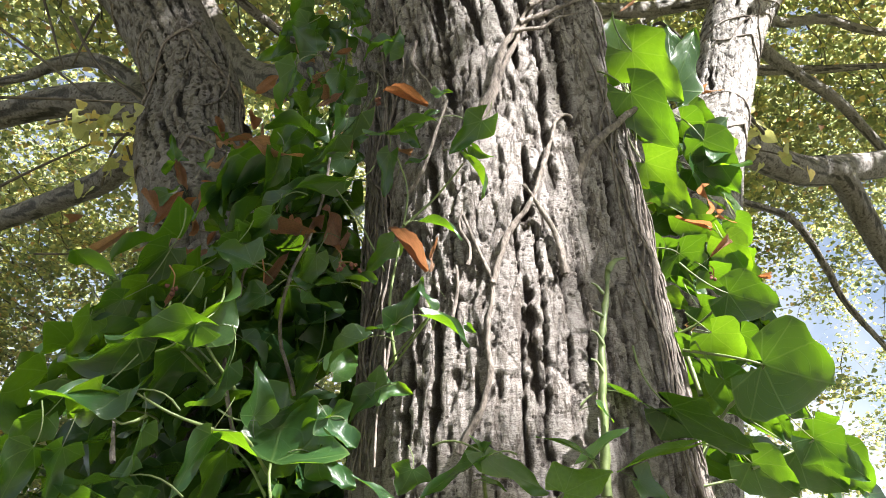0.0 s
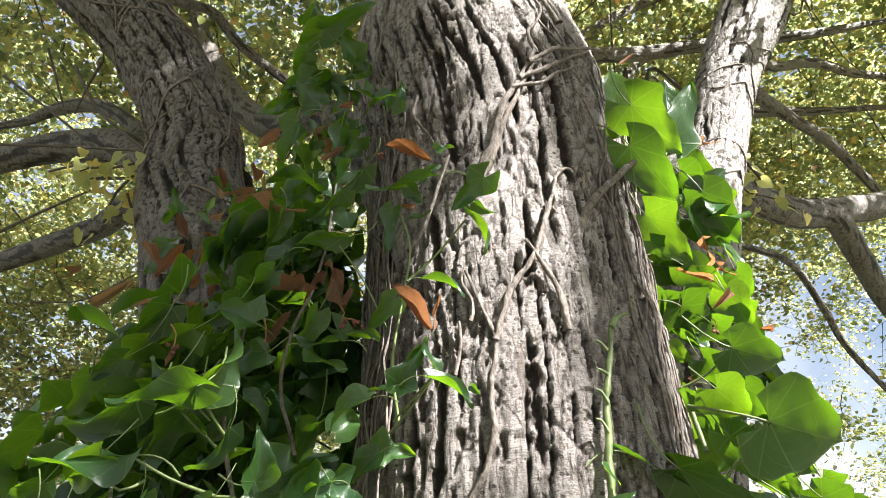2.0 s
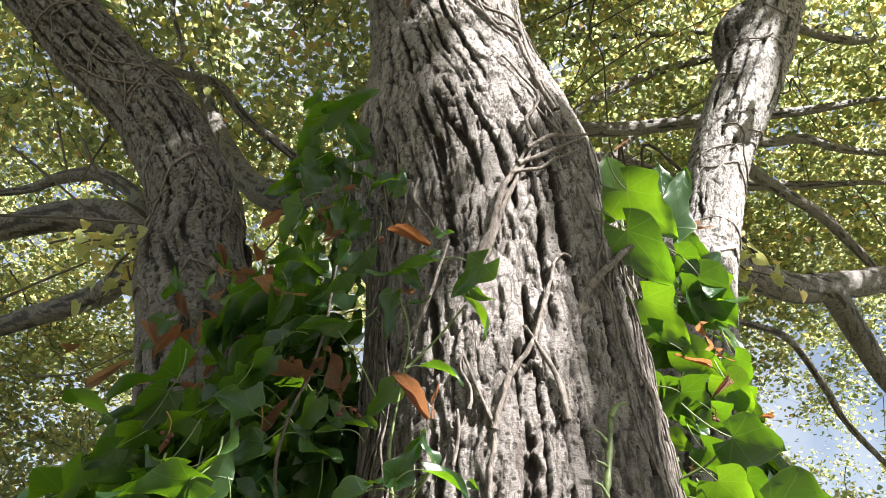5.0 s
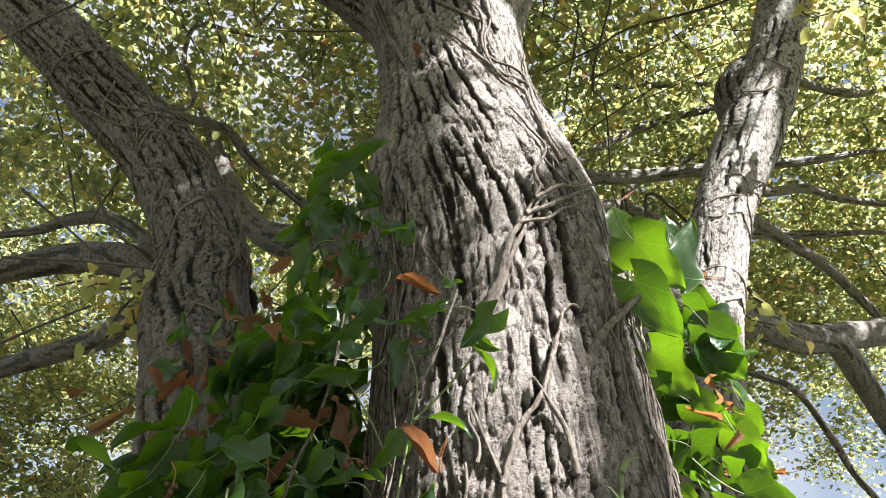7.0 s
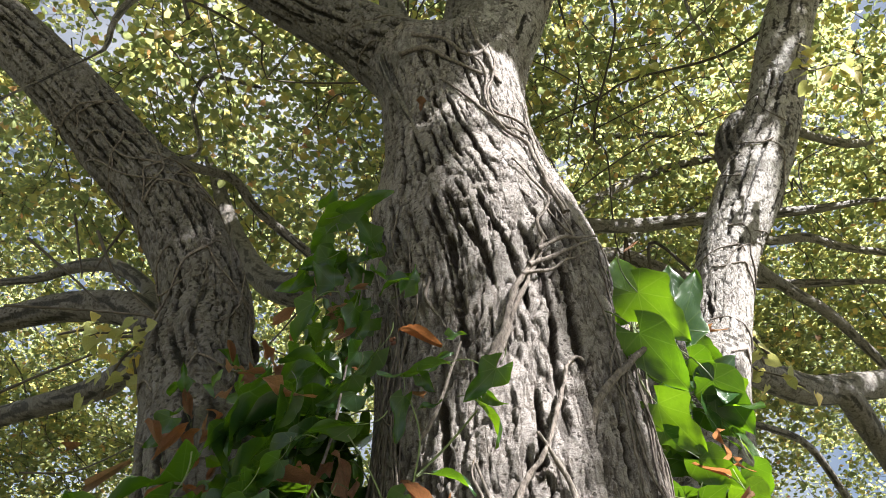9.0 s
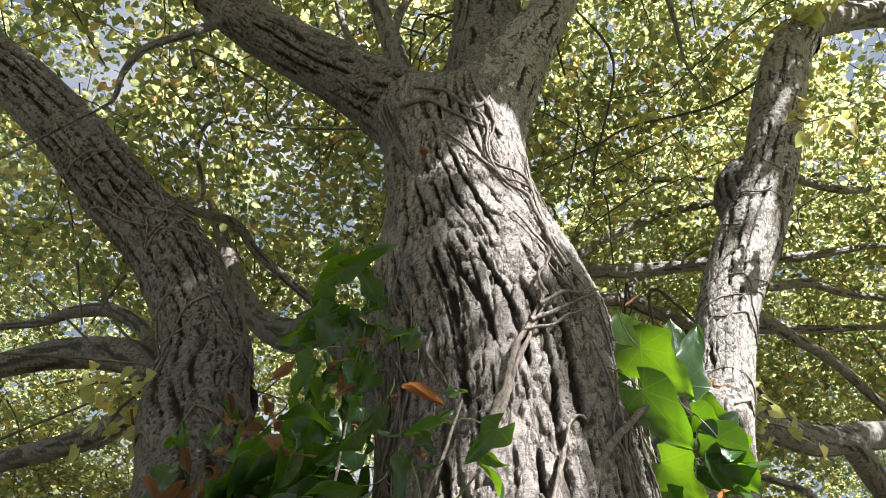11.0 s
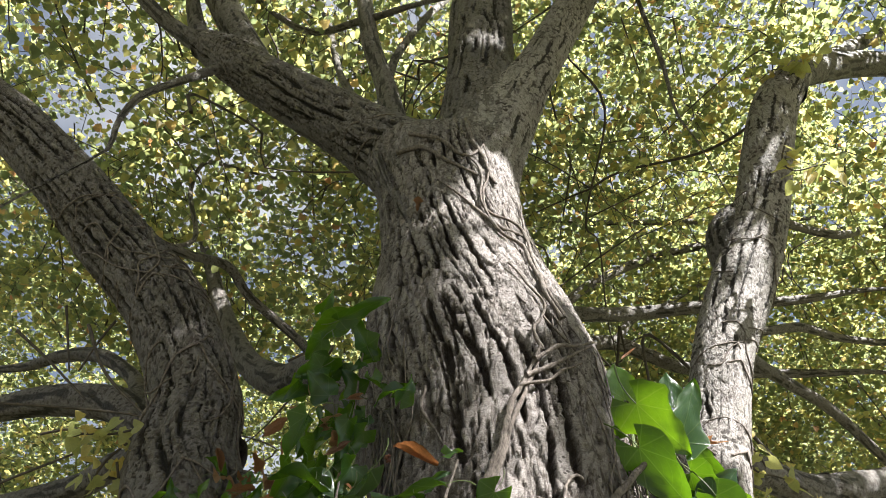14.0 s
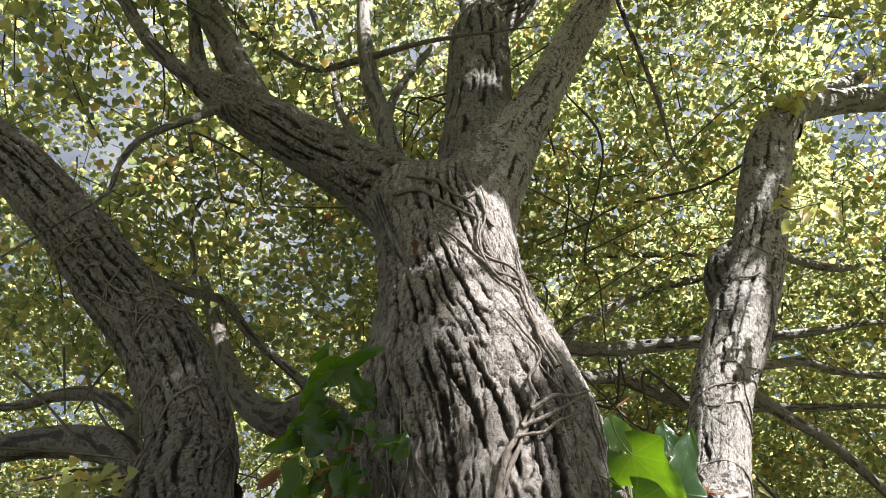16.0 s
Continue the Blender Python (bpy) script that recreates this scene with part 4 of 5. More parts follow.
ivy_leaf(ivy_sunny, (0.256, 0.915, 2.270), (0.280, 0.918, 2.264), 0.023, (-0.109, -0.370, -0.923))
ivy_leaf(ivy_sunny, (0.244, 0.902, 1.944), (0.271, 0.918, 1.915), 0.016, (-0.869, -0.493, 0.043))
ivy_leaf(ivy_sunny, (0.225, 0.886, 1.842), (0.248, 0.891, 1.835), 0.015, (-0.147, -0.558, 0.817))
ivy_leaf(ivy_sunny, (0.334, 1.010, 1.890), (0.355, 1.029, 1.854), 0.032, (-0.582, -0.542, 0.606))
ivy_leaf(ivy_sunny, (0.352, 0.997, 1.982), (0.396, 1.048, 1.949), 0.038, (-0.786, -0.614, 0.074))
ivy_leaf(ivy_sunny, (0.310, 0.976, 2.022), (0.335, 1.005, 1.967), 0.038, (-0.796, -0.542, -0.270))
ivy_leaf(ivy_sunny, (0.214, 0.822, 1.661), (0.249, 0.831, 1.645), 0.035, (-0.241, -0.863, 0.445))
ivy_leaf(ivy_sunny, (0.310, 0.977, 2.239), (0.338, 0.996, 2.203), 0.036, (-0.787, -0.493, -0.370))
ivy_leaf(ivy_sunny, (0.367, 1.010, 1.848), (0.395, 1.028, 1.814), 0.031, (-0.643, -0.437, 0.630))
ivy_leaf(ivy_sunny, (0.342, 1.029, 1.854), (0.375, 1.051, 1.812), 0.032, (-0.636, -0.508, 0.581))
# the ivy at the foot of the view
ivy_leaf(ivy_front, (0.049, 0.724, 1.669), (0.108, 0.744, 1.633), 0.050, (0.149, -0.581, 0.800))
ivy_leaf(ivy_front, (0.048, 0.728, 1.662), (-0.010, 0.740, 1.636), 0.040, (0.005, -0.472, 0.882))
ivy_leaf(ivy_front, (0.125, 0.742, 1.637), (0.168, 0.733, 1.657), 0.043, (0.187, -0.734, 0.653))
ivy_leaf(ivy_front, (0.150, 0.748, 1.671), (0.104, 0.737, 1.691), 0.024, (-0.060, -0.387, 0.920))
ivy_leaf(ivy_front, (0.154, 0.770, 1.672), (0.190, 0.755, 1.703), 0.023, (-0.580, -0.466, 0.668))
ivy_leaf(ivy_front, (-0.032, 0.742, 1.631), (-0.070, 0.732, 1.648), 0.016, (0.050, -0.421, 0.906))
ivy_leaf(ivy_front, (0.173, 0.787, 1.727), (0.191, 0.794, 1.715), 0.017, (-0.126, -0.565, 0.815))
ivy_leaf(ivy_front, (-0.014, 0.741, 1.656), (-0.026, 0.752, 1.633), 0.026, (0.489, -0.751, 0.444))
ivy_leaf(ivy_front, (0.054, 0.736, 1.646), (0.074, 0.740, 1.640), 0.015, (-0.028, -0.469, 0.883))
# leaves that can be told apart on the shaded ivy
ivy_leaf(ivy_shaded, (-0.232, 0.724, 1.789), (-0.191, 0.750, 1.851), 0.054, (0.104, -0.284, -0.953), 0)
ivy_leaf(ivy_shaded, (-0.226, 0.705, 1.783), (-0.295, 0.687, 1.749), 0.044, (0.236, -0.310, -0.921), 4)
ivy_leaf(ivy_shaded, (-0.250, 0.739, 1.805), (-0.297, 0.734, 1.812), 0.041, (0.494, -0.420, -0.761))
ivy_leaf(ivy_shaded, (-0.269, 0.694, 1.715), (-0.340, 0.671, 1.693), 0.047, (0.512, -0.404, 0.758), 1)
ivy_leaf(ivy_shaded, (-0.163, 0.727, 1.700), (-0.155, 0.705, 1.743), 0.033, (0.605, -0.779, 0.166))
ivy_leaf(ivy_shaded, (-0.158, 0.747, 1.704), (-0.102, 0.763, 1.741), 0.025, (0.174, -0.348, -0.921))
ivy_leaf(ivy_shaded, (-0.142, 0.727, 1.657), (-0.151, 0.797, 1.716), 0.116, (0.145, -0.569, 0.809), 6)
ivy_leaf(ivy_shaded, (-0.097, 0.748, 1.704), (-0.078, 0.763, 1.676), 0.046, (0.137, -0.813, 0.566))
ivy_leaf(ivy_shaded, (-0.097, 0.748, 1.705), (-0.126, 0.749, 1.701), 0.034, (0.283, -0.451, 0.847))
ivy_leaf(ivy_shaded, (-0.200, 0.743, 1.754), (-0.234, 0.766, 1.708), 0.027, (0.891, -0.433, 0.132))
ivy_leaf(ivy_shaded, (-0.195, 0.751, 1.871), (-0.237, 0.740, 1.889), 0.043, (0.779, -0.615, -0.123))
ivy_leaf(ivy_shaded, (-0.187, 0.804, 1.987), (-0.224, 0.818, 1.957), 0.031, (0.528, -0.503, 0.684))
ivy_leaf(ivy_shaded, (-0.107, 0.778, 1.997), (-0.178, 0.779, 1.991), 0.031, (0.140, -0.215, -0.967))
ivy_leaf(ivy_shaded, (-0.182, 0.858, 2.275), (-0.220, 0.842, 2.305), 0.049, (0.589, -0.628, -0.509))
ivy_leaf(ivy_shaded, (-0.201, 0.854, 2.328), (-0.242, 0.863, 2.309), 0.040, (0.757, -0.652, 0.031))
ivy_leaf(ivy_shaded, (-0.072, 0.845, 2.262), (-0.051, 0.828, 2.297), 0.030, (0.303, -0.368, -0.879))
ivy_leaf(ivy_shaded, (-0.072, 0.839, 2.274), (-0.115, 0.843, 2.265), 0.028, (0.127, -0.807, 0.577))
ivy_leaf(ivy_shaded, (-0.199, 0.814, 2.207), (-0.226, 0.842, 2.152), 0.035, (-0.418, -0.807, -0.417))
ivy_leaf(ivy_shaded, (-0.193, 0.796, 2.045), (-0.210, 0.818, 2.002), 0.024, (0.778, -0.618, -0.114))
ivy_leaf(ivy_shaded, (-0.103, 0.780, 1.862), (-0.152, 0.783, 1.853), 0.034, (0.232, -0.522, 0.821))
ivy_leaf(ivy_shaded, (-0.139, 0.784, 1.852), (-0.103, 0.797, 1.827), 0.034, (0.339, -0.587, 0.735))
ivy_leaf(ivy_shaded, (-0.116, 0.811, 1.888), (-0.069, 0.820, 1.872), 0.030, (0.134, -0.828, 0.544))
ivy_leaf(ivy_shaded, (-0.048, 0.796, 1.921), (-0.082, 0.812, 1.887), 0.028, (0.481, -0.875, 0.063))
ivy_leaf(ivy_shaded, (-0.070, 0.771, 1.793), (-0.119, 0.781, 1.771), 0.030, (0.365, -0.685, 0.630))
ivy_leaf(ivy_shaded, (-0.058, 0.786, 1.743), (-0.019, 0.787, 1.742), 0.033, (0.402, -0.913, 0.070))
ivy_leaf(ivy_shaded, (-0.058, 0.777, 1.738), (-0.089, 0.790, 1.711), 0.026, (0.444, -0.751, 0.489))
ivy_leaf(ivy_shaded, (-0.251, 0.688, 1.640), (-0.314, 0.696, 1.622), 0.047, (0.408, -0.422, 0.810))
ivy_leaf(ivy_shaded, (-0.189, 0.693, 1.677), (-0.225, 0.716, 1.630), 0.025, (0.704, -0.663, 0.255))
ivy_leaf(ivy_shaded, (-0.196, 0.762, 1.674), (-0.242, 0.831, 1.647), 0.038, (0.555, -0.830, 0.052))
ivy_leaf(ivy_shaded, (-0.326, 0.748, 1.827), (-0.369, 0.757, 1.807), 0.029, (0.847, -0.531, 0.008))
ivy_leaf(ivy_shaded, (-0.302, 0.777, 1.902), (-0.360, 0.800, 1.856), 0.050, (0.580, -0.598, -0.554))
ivy_leaf(ivy_shaded, (-0.268, 0.772, 1.871), (-0.312, 0.782, 1.848), 0.038, (0.642, -0.530, -0.554))
ivy_leaf(ivy_shaded, (-0.293, 0.730, 1.777), (-0.375, 0.746, 1.742), 0.045, (0.503, -0.436, -0.746))
ivy_leaf(ivy_shaded, (-0.335, 0.684, 1.689), (-0.369, 0.696, 1.665), 0.035, (0.644, -0.595, -0.482))
ivy_leaf(ivy_shaded, (-0.320, 0.655, 1.657), (-0.350, 0.674, 1.620), 0.037, (0.532, -0.549, -0.645))
ivy_leaf(ivy_shaded, (-0.308, 0.676, 1.661), (-0.327, 0.696, 1.623), 0.029, (0.750, -0.571, -0.335))
ivy_leaf(ivy_shaded, (-0.293, 0.854, 2.017), (-0.256, 0.837, 2.051), 0.045, (0.598, -0.581, -0.553))
ivy_leaf(ivy_shaded, (-0.279, 0.875, 2.085), (-0.244, 0.858, 2.121), 0.039, (0.493, -0.616, -0.614))
ivy_leaf(ivy_shaded, (-0.386, 0.911, 2.120), (-0.392, 0.894, 2.153), 0.017, (0.381, -0.750, -0.540))
ivy_leaf(ivy_shaded, (-0.134, 0.783, 1.899), (-0.159, 0.803, 1.858), 0.032, (0.690, -0.720, 0.078))
ivy_leaf(ivy_shaded, (-0.181, 0.766, 1.842), (-0.223, 0.776, 1.820), 0.037, (0.622, -0.688, 0.373))
ivy_leaf(ivy_shaded, (-0.133, 0.839, 1.790), (-0.171, 0.905, 1.768), 0.039, (0.592, -0.775, -0.223))
ivy_leaf(ivy_shaded, (-0.258, 0.774, 1.780), (-0.318, 0.831, 1.753), 0.048, (0.550, -0.703, -0.451))
ivy_leaf(ivy_shaded, (-0.296, 0.694, 1.715), (-0.349, 0.740, 1.689), 0.041, (0.705, -0.708, 0.039))
ivy_leaf(ivy_shaded, (-0.211, 0.807, 1.805), (-0.179, 0.819, 1.783), 0.029, (0.235, -0.773, 0.589))
ivy_leaf(ivy_shaded, (-0.276, 0.757, 1.812), (-0.332, 0.798, 1.794), 0.048, (0.575, -0.574, -0.583))
ivy_leaf(ivy_shaded, (-0.107, 0.806, 1.767), (-0.080, 0.824, 1.798), 0.037, (0.160, -0.984, -0.082))
ivy_leaf(ivy_shaded, (-0.140, 0.798, 1.692), (-0.182, 0.869, 1.664), 0.046, (0.242, -0.970, 0.036))
ivy_leaf(ivy_shaded, (-0.104, 0.745, 1.666), (-0.072, 0.760, 1.638), 0.037, (0.144, -0.843, 0.519))
ivy_leaf(ivy_shaded, (-0.318, 0.777, 1.860), (-0.366, 0.812, 1.833), 0.044, (0.659, -0.621, -0.425))
ivy_leaf(ivy_shaded, (-0.360, 0.756, 1.811), (-0.383, 0.777, 1.768), 0.030, (0.670, -0.592, -0.447))
ivy_leaf(ivy_shaded, (-0.099, 0.805, 2.119), (-0.159, 0.835, 2.059), 0.030, (0.929, -0.363, -0.076))
ivy_leaf(ivy_shaded, (-0.126, 0.802, 2.080), (-0.166, 0.822, 2.041), 0.025, (0.931, -0.364, 0.026))
ivy_leaf(ivy_shaded, (-0.169, 0.851, 2.136), (-0.200, 0.865, 2.107), 0.039, (0.467, -0.710, -0.526))
ivy_leaf(ivy_shaded, (-0.180, 0.842, 2.110), (-0.211, 0.859, 2.075), 0.035, (0.480, -0.715, -0.508))
ivy_leaf(ivy_shaded, (-0.147, 0.858, 2.233), (-0.159, 0.884, 2.182), 0.033, (0.504, -0.661, -0.555))
ivy_leaf(ivy_shaded, (-0.125, 0.882, 2.232), (-0.150, 0.897, 2.202), 0.034, (0.492, -0.669, -0.557))
ivy_leaf(ivy_shaded, (-0.224, 0.775, 1.909), (-0.263, 0.790, 1.880), 0.039, (0.473, -0.526, -0.707))
ivy_leaf(ivy_shaded, (-0.196, 0.796, 1.958), (-0.230, 0.811, 1.928), 0.034, (0.647, -0.762, -0.026))
ivy_leaf(ivy_shaded, (-0.241, 0.670, 1.675), (-0.258, 0.694, 1.628), 0.014, (0.936, -0.337, 0.105))
# the upper end of the shaded ivy
ivy_leaf(ivy_shaded, (-0.180, 0.841, 2.423), (-0.244, 0.874, 2.397), 0.049, (0.575, -0.773, -0.268))
ivy_leaf(ivy_shaded, (-0.184, 0.830, 2.407), (-0.102, 0.794, 2.436), 0.037, (0.058, -0.329, -0.942))
ivy_leaf(ivy_shaded, (-0.193, 0.863, 2.355), (-0.224, 0.910, 2.319), 0.053, (0.465, -0.711, -0.528))
ivy_leaf(ivy_shaded, (-0.083, 0.862, 2.294), (-0.049, 0.849, 2.305), 0.023, (0.029, -0.372, -0.928))
ivy_leaf(ivy_shaded, (-0.149, 0.905, 2.323), (-0.172, 0.876, 2.346), 0.040, (0.345, -0.753, -0.560))
ivy_leaf(ivy_shaded, (-0.222, 0.849, 2.442), (-0.199, 0.822, 2.463), 0.029, (0.579, -0.757, -0.302))
ivy_leaf(ivy_shaded, (-0.140, 0.878, 2.396), (-0.171, 0.833, 2.429), 0.038, (0.428, -0.687, -0.587))
ivy_leaf(ivy_shaded, (-0.212, 0.856, 2.386), (-0.239, 0.886, 2.362), 0.037, (0.437, -0.801, -0.410))
# the sprig on the face of the trunk
ivy_leaf(ivy_sprig, (-0.008, 0.779, 2.086), (-0.088, 0.790, 2.061), 0.023, (0.284, -0.298, 0.911))
ivy_leaf(ivy_sprig, (-0.056, 0.780, 2.038), (-0.066, 0.805, 1.989), 0.028, (0.506, -0.765, -0.398))
ivy_leaf(ivy_sprig, (0.056, 0.748, 2.062), (0.016, 0.767, 2.024), 0.037, (0.241, -0.924, -0.296))
ivy_leaf(ivy_sprig, (0.037, 0.768, 2.022), (0.070, 0.786, 1.988), 0.029, (0.236, -0.536, 0.811))
ivy_leaf(ivy_sprig, (-0.009, 0.768, 1.933), (0.035, 0.772, 1.926), 0.016, (0.008, -0.444, 0.896))
ivy_leaf(ivy_sprig, (-0.036, 0.745, 1.801), (-0.009, 0.726, 1.839), 0.028, (0.301, -0.951, 0.066))
ivy_leaf(ivy_sprig, (-0.003, 0.723, 1.800), (0.044, 0.733, 1.783), 0.021, (0.005, -0.690, 0.723))
ivy_leaf(ivy_sprig, (0.002, 0.739, 1.813), (-0.016, 0.726, 1.840), 0.020, (0.656, -0.676, 0.336))
ivy_leaf(ivy_sprig, (-0.035, 0.745, 1.800), (-0.066, 0.750, 1.790), 0.019, (0.050, -0.439, 0.897))
ivy_leaf(ivy_sprig, (-0.036, 0.777, 2.066), (-0.015, 0.786, 2.050), 0.021, (0.036, -0.492, -0.870))
ivy_leaf(ivy_sprig, (-0.024, 0.797, 2.094), (0.002, 0.787, 2.114), 0.017, (0.051, -0.997, 0.062))
ivy_leaf(ivy_sprig, (0.045, 0.770, 2.040), (0.069, 0.778, 2.025), 0.017, (-0.014, -0.303, -0.953))
ivy_leaf(ivy_sprig, (-0.003, 0.796, 2.140), (0.020, 0.793, 2.147), 0.015, (0.023, -0.999, 0.031))
ivy_leaf(ivy_sprig, (0.037, 0.728, 1.793), (0.046, 0.732, 1.785), 0.009, (-0.019, -0.741, -0.671))
ivy_leaf(ivy_sprig, (-0.035, 0.787, 2.026), (-0.007, 0.785, 2.031), 0.015, (0.046, -0.701, 0.711))
# stems
rod("stem", [(-0.039, 0.801, 1.778, 0.0018), (-0.048, 0.792, 1.840, 0.0016), (-0.040, 0.796, 1.921, 0.0014), (-0.034, 0.803, 1.995, 0.0012), (-0.050, 0.789, 2.044, 0.0011)], STALK, ivy_sprig, 8, 0.012, 0.15)
rod("stem", [(-0.045, 0.801, 1.778, 0.0013), (-0.001, 0.742, 1.808, 0.0011), (-0.013, 0.750, 1.792, 0.0008)], STALK, ivy_sprig, 8, 0.012, 0.15)
rod("stem", [(-0.035, 0.787, 1.939, 0.0019), (-0.000, 0.806, 1.989, 0.0015), (0.034, 0.779, 2.021, 0.0011)], STALK, ivy_sprig, 8, 0.012, 0.15)
rod("woody_stem", [(-0.035, 0.804, 1.992, 0.0042), (-0.019, 0.810, 2.025, 0.0036), (-0.005, 0.807, 2.075, 0.0031), (0.012, 0.800, 2.134, 0.0025)], ROOT, ivy_sprig, 8, 0.012, 0.15)
rod("stem", [(-0.068, 0.805, 1.748, 0.0013), (-0.037, 0.782, 1.772, 0.0011), (-0.013, 0.750, 1.792, 0.0010), (0.007, 0.748, 1.819, 0.0008)], STALK, ivy_sprig, 8, 0.012, 0.15)
rod("stem", [(-0.058, 0.811, 1.891, 0.0014), (-0.088, 0.804, 1.948, 0.0011), (-0.118, 0.783, 1.986, 0.0009)], STALK, ivy_sprig, 8, 0.012, 0.15)
rod("stem", [(-0.155, 0.772, 1.655, 0.0020), (-0.170, 0.724, 1.682, 0.0016), (-0.196, 0.722, 1.686, 0.0012)], STALK, ivy_shaded, 8, 0.012, 0.15)
rod("stem", [(-0.200, 0.732, 1.688, 0.0019), (-0.242, 0.724, 1.702, 0.0015), (-0.270, 0.694, 1.716, 0.0011)], STALK, ivy_shaded, 8, 0.012, 0.15)
rod("stem", [(-0.207, 0.793, 1.744, 0.0021), (-0.224, 0.758, 1.769, 0.0017), (-0.232, 0.724, 1.789, 0.0013)], STALK, ivy_shaded, 8, 0.012, 0.15)
rod("stem", [(-0.223, 0.816, 1.743, 0.0018), (-0.246, 0.782, 1.764, 0.0014), (-0.276, 0.768, 1.790, 0.0011)], STALK, ivy_shaded, 8, 0.012, 0.15)
rod("stem", [(-0.273, 0.745, 1.704, 0.0016), (-0.287, 0.728, 1.692, 0.0013), (-0.311, 0.720, 1.706, 0.0009)], STALK, ivy_shaded, 8, 0.012, 0.15)
rod("stem", [(-0.152, 0.761, 1.633, 0.0015), (-0.174, 0.767, 1.664, 0.0012), (-0.203, 0.777, 1.688, 0.0009)], STALK, ivy_shaded, 8, 0.012, 0.15)
rod("woody_stem", [(-0.164, 0.876, 1.760, 0.0033), (-0.182, 0.864, 1.826, 0.0031), (-0.181, 0.851, 1.894, 0.0029), (-0.158, 0.866, 1.999, 0.0027), (-0.149, 0.879, 2.127, 0.0024), (-0.147, 0.893, 2.275, 0.0022), (-0.146, 0.890, 2.391, 0.0020)], ROOT, ivy_shaded, 8, 0.012, 0.15)
rod("woody_stem", [(-0.214, 0.854, 1.691, 0.0037), (-0.243, 0.859, 1.788, 0.0032), (-0.239, 0.860, 1.898, 0.0027), (-0.223, 0.882, 2.008, 0.0022)], ROOT, ivy_shaded, 8, 0.012, 0.15)
rod("woody_stem", [(-0.283, 0.724, 1.656, 0.0036), (-0.294, 0.735, 1.678, 0.0029), (-0.313, 0.765, 1.706, 0.0022)], ROOT, ivy_shaded, 8, 0.012, 0.15)
rod("stem", [(0.367, 0.939, 1.767, 0.0025), (0.384, 0.920, 1.784, 0.0020), (0.397, 0.887, 1.804, 0.0015)], STALK, ivy_sunny, 8, 0.012, 0.15)
rod("stem", [(0.320, 0.995, 1.876, 0.0023), (0.364, 0.975, 1.894, 0.0018), (0.394, 0.940, 1.919, 0.0014)], STALK, ivy_sunny, 8, 0.012, 0.15)
rod("stem", [(0.317, 1.008, 1.915, 0.0018), (0.335, 1.001, 1.974, 0.0014), (0.350, 0.979, 1.996, 0.0011)], STALK, ivy_sunny, 8, 0.012, 0.15)
rod("stem", [(0.297, 0.915, 1.657, 0.0033), (0.321, 0.939, 1.699, 0.0028), (0.353, 0.962, 1.744, 0.0024), (0.371, 0.949, 1.770, 0.0020)], STALK, ivy_sunny, 8, 0.012, 0.15)
rod("stem", [(0.297, 0.911, 1.666, 0.0019), (0.354, 0.928, 1.678, 0.0015), (0.396, 0.949, 1.683, 0.0011)], STALK, ivy_sunny, 8, 0.012, 0.15)
rod("stem", [(0.374, 0.922, 1.690, 0.0019), (0.430, 0.935, 1.712, 0.0015), (0.457, 0.929, 1.725, 0.0011)], STALK, ivy_sunny, 8, 0.012, 0.15)
rod("stem", [(0.357, 1.001, 1.798, 0.0038), (0.344, 1.027, 1.923, 0.0035), (0.327, 1.031, 2.046, 0.0031), (0.316, 1.021, 2.198, 0.0027), (0.318, 1.005, 2.339, 0.0023)], STALK, ivy_sunny, 8, 0.012, 0.15)
rod("woody_stem", [(0.333, 1.017, 1.810, 0.0047), (0.325, 1.046, 1.930, 0.0040), (0.315, 1.053, 2.047, 0.0034), (0.314, 1.050, 2.162, 0.0028)], ROOT, ivy_sunny, 8, 0.012, 0.15)
rod("stem", [(0.302, 1.025, 2.145, 0.0020), (0.310, 0.979, 2.190, 0.0016), (0.298, 0.927, 2.249, 0.0012)], STALK, ivy_sunny, 8, 0.012, 0.15)
rod("stem", [(0.306, 0.983, 2.227, 0.0020), (0.301, 0.961, 2.313, 0.0016), (0.295, 0.941, 2.353, 0.0012)], STALK, ivy_sunny, 8, 0.012, 0.15)
rod("stem", [(0.177, 0.803, 1.642, 0.0055), (0.180, 0.806, 1.697, 0.0049), (0.184, 0.811, 1.752, 0.0044), (0.190, 0.817, 1.811, 0.0038), (0.201, 0.826, 1.863, 0.0033), (0.210, 0.834, 1.910, 0.0027)], STALK, ivy_front, 9, 0.008, 0.35)
rod("stem", [(0.208, 0.828, 1.901, 0.0035), (0.219, 0.835, 1.918, 0.0026), (0.234, 0.844, 1.926, 0.0017)], STALK, ivy_front, 9, 0.008, 0.35)
rod("stem", [(0.186, 0.809, 1.770, 0.0019), (0.180, 0.808, 1.782, 0.0014), (0.173, 0.806, 1.784, 0.0010)], STALK, ivy_front, 9, 0.008, 0.35)
rod("stem", [(0.194, 0.817, 1.838, 0.0020), (0.186, 0.814, 1.842, 0.0015), (0.180, 0.812, 1.844, 0.0010)], STALK, ivy_front, 9, 0.008, 0.35)
rod("stem", [(0.190, 0.812, 1.803, 0.0019), (0.183, 0.811, 1.816, 0.0015), (0.177, 0.809, 1.818, 0.0010)], STALK, ivy_front, 9, 0.008, 0.35)
rod("stem", [(0.198, 0.821, 1.868, 0.0020), (0.190, 0.819, 1.878, 0.0015), (0.184, 0.817, 1.880, 0.0010)], STALK, ivy_front, 9, 0.008, 0.35)
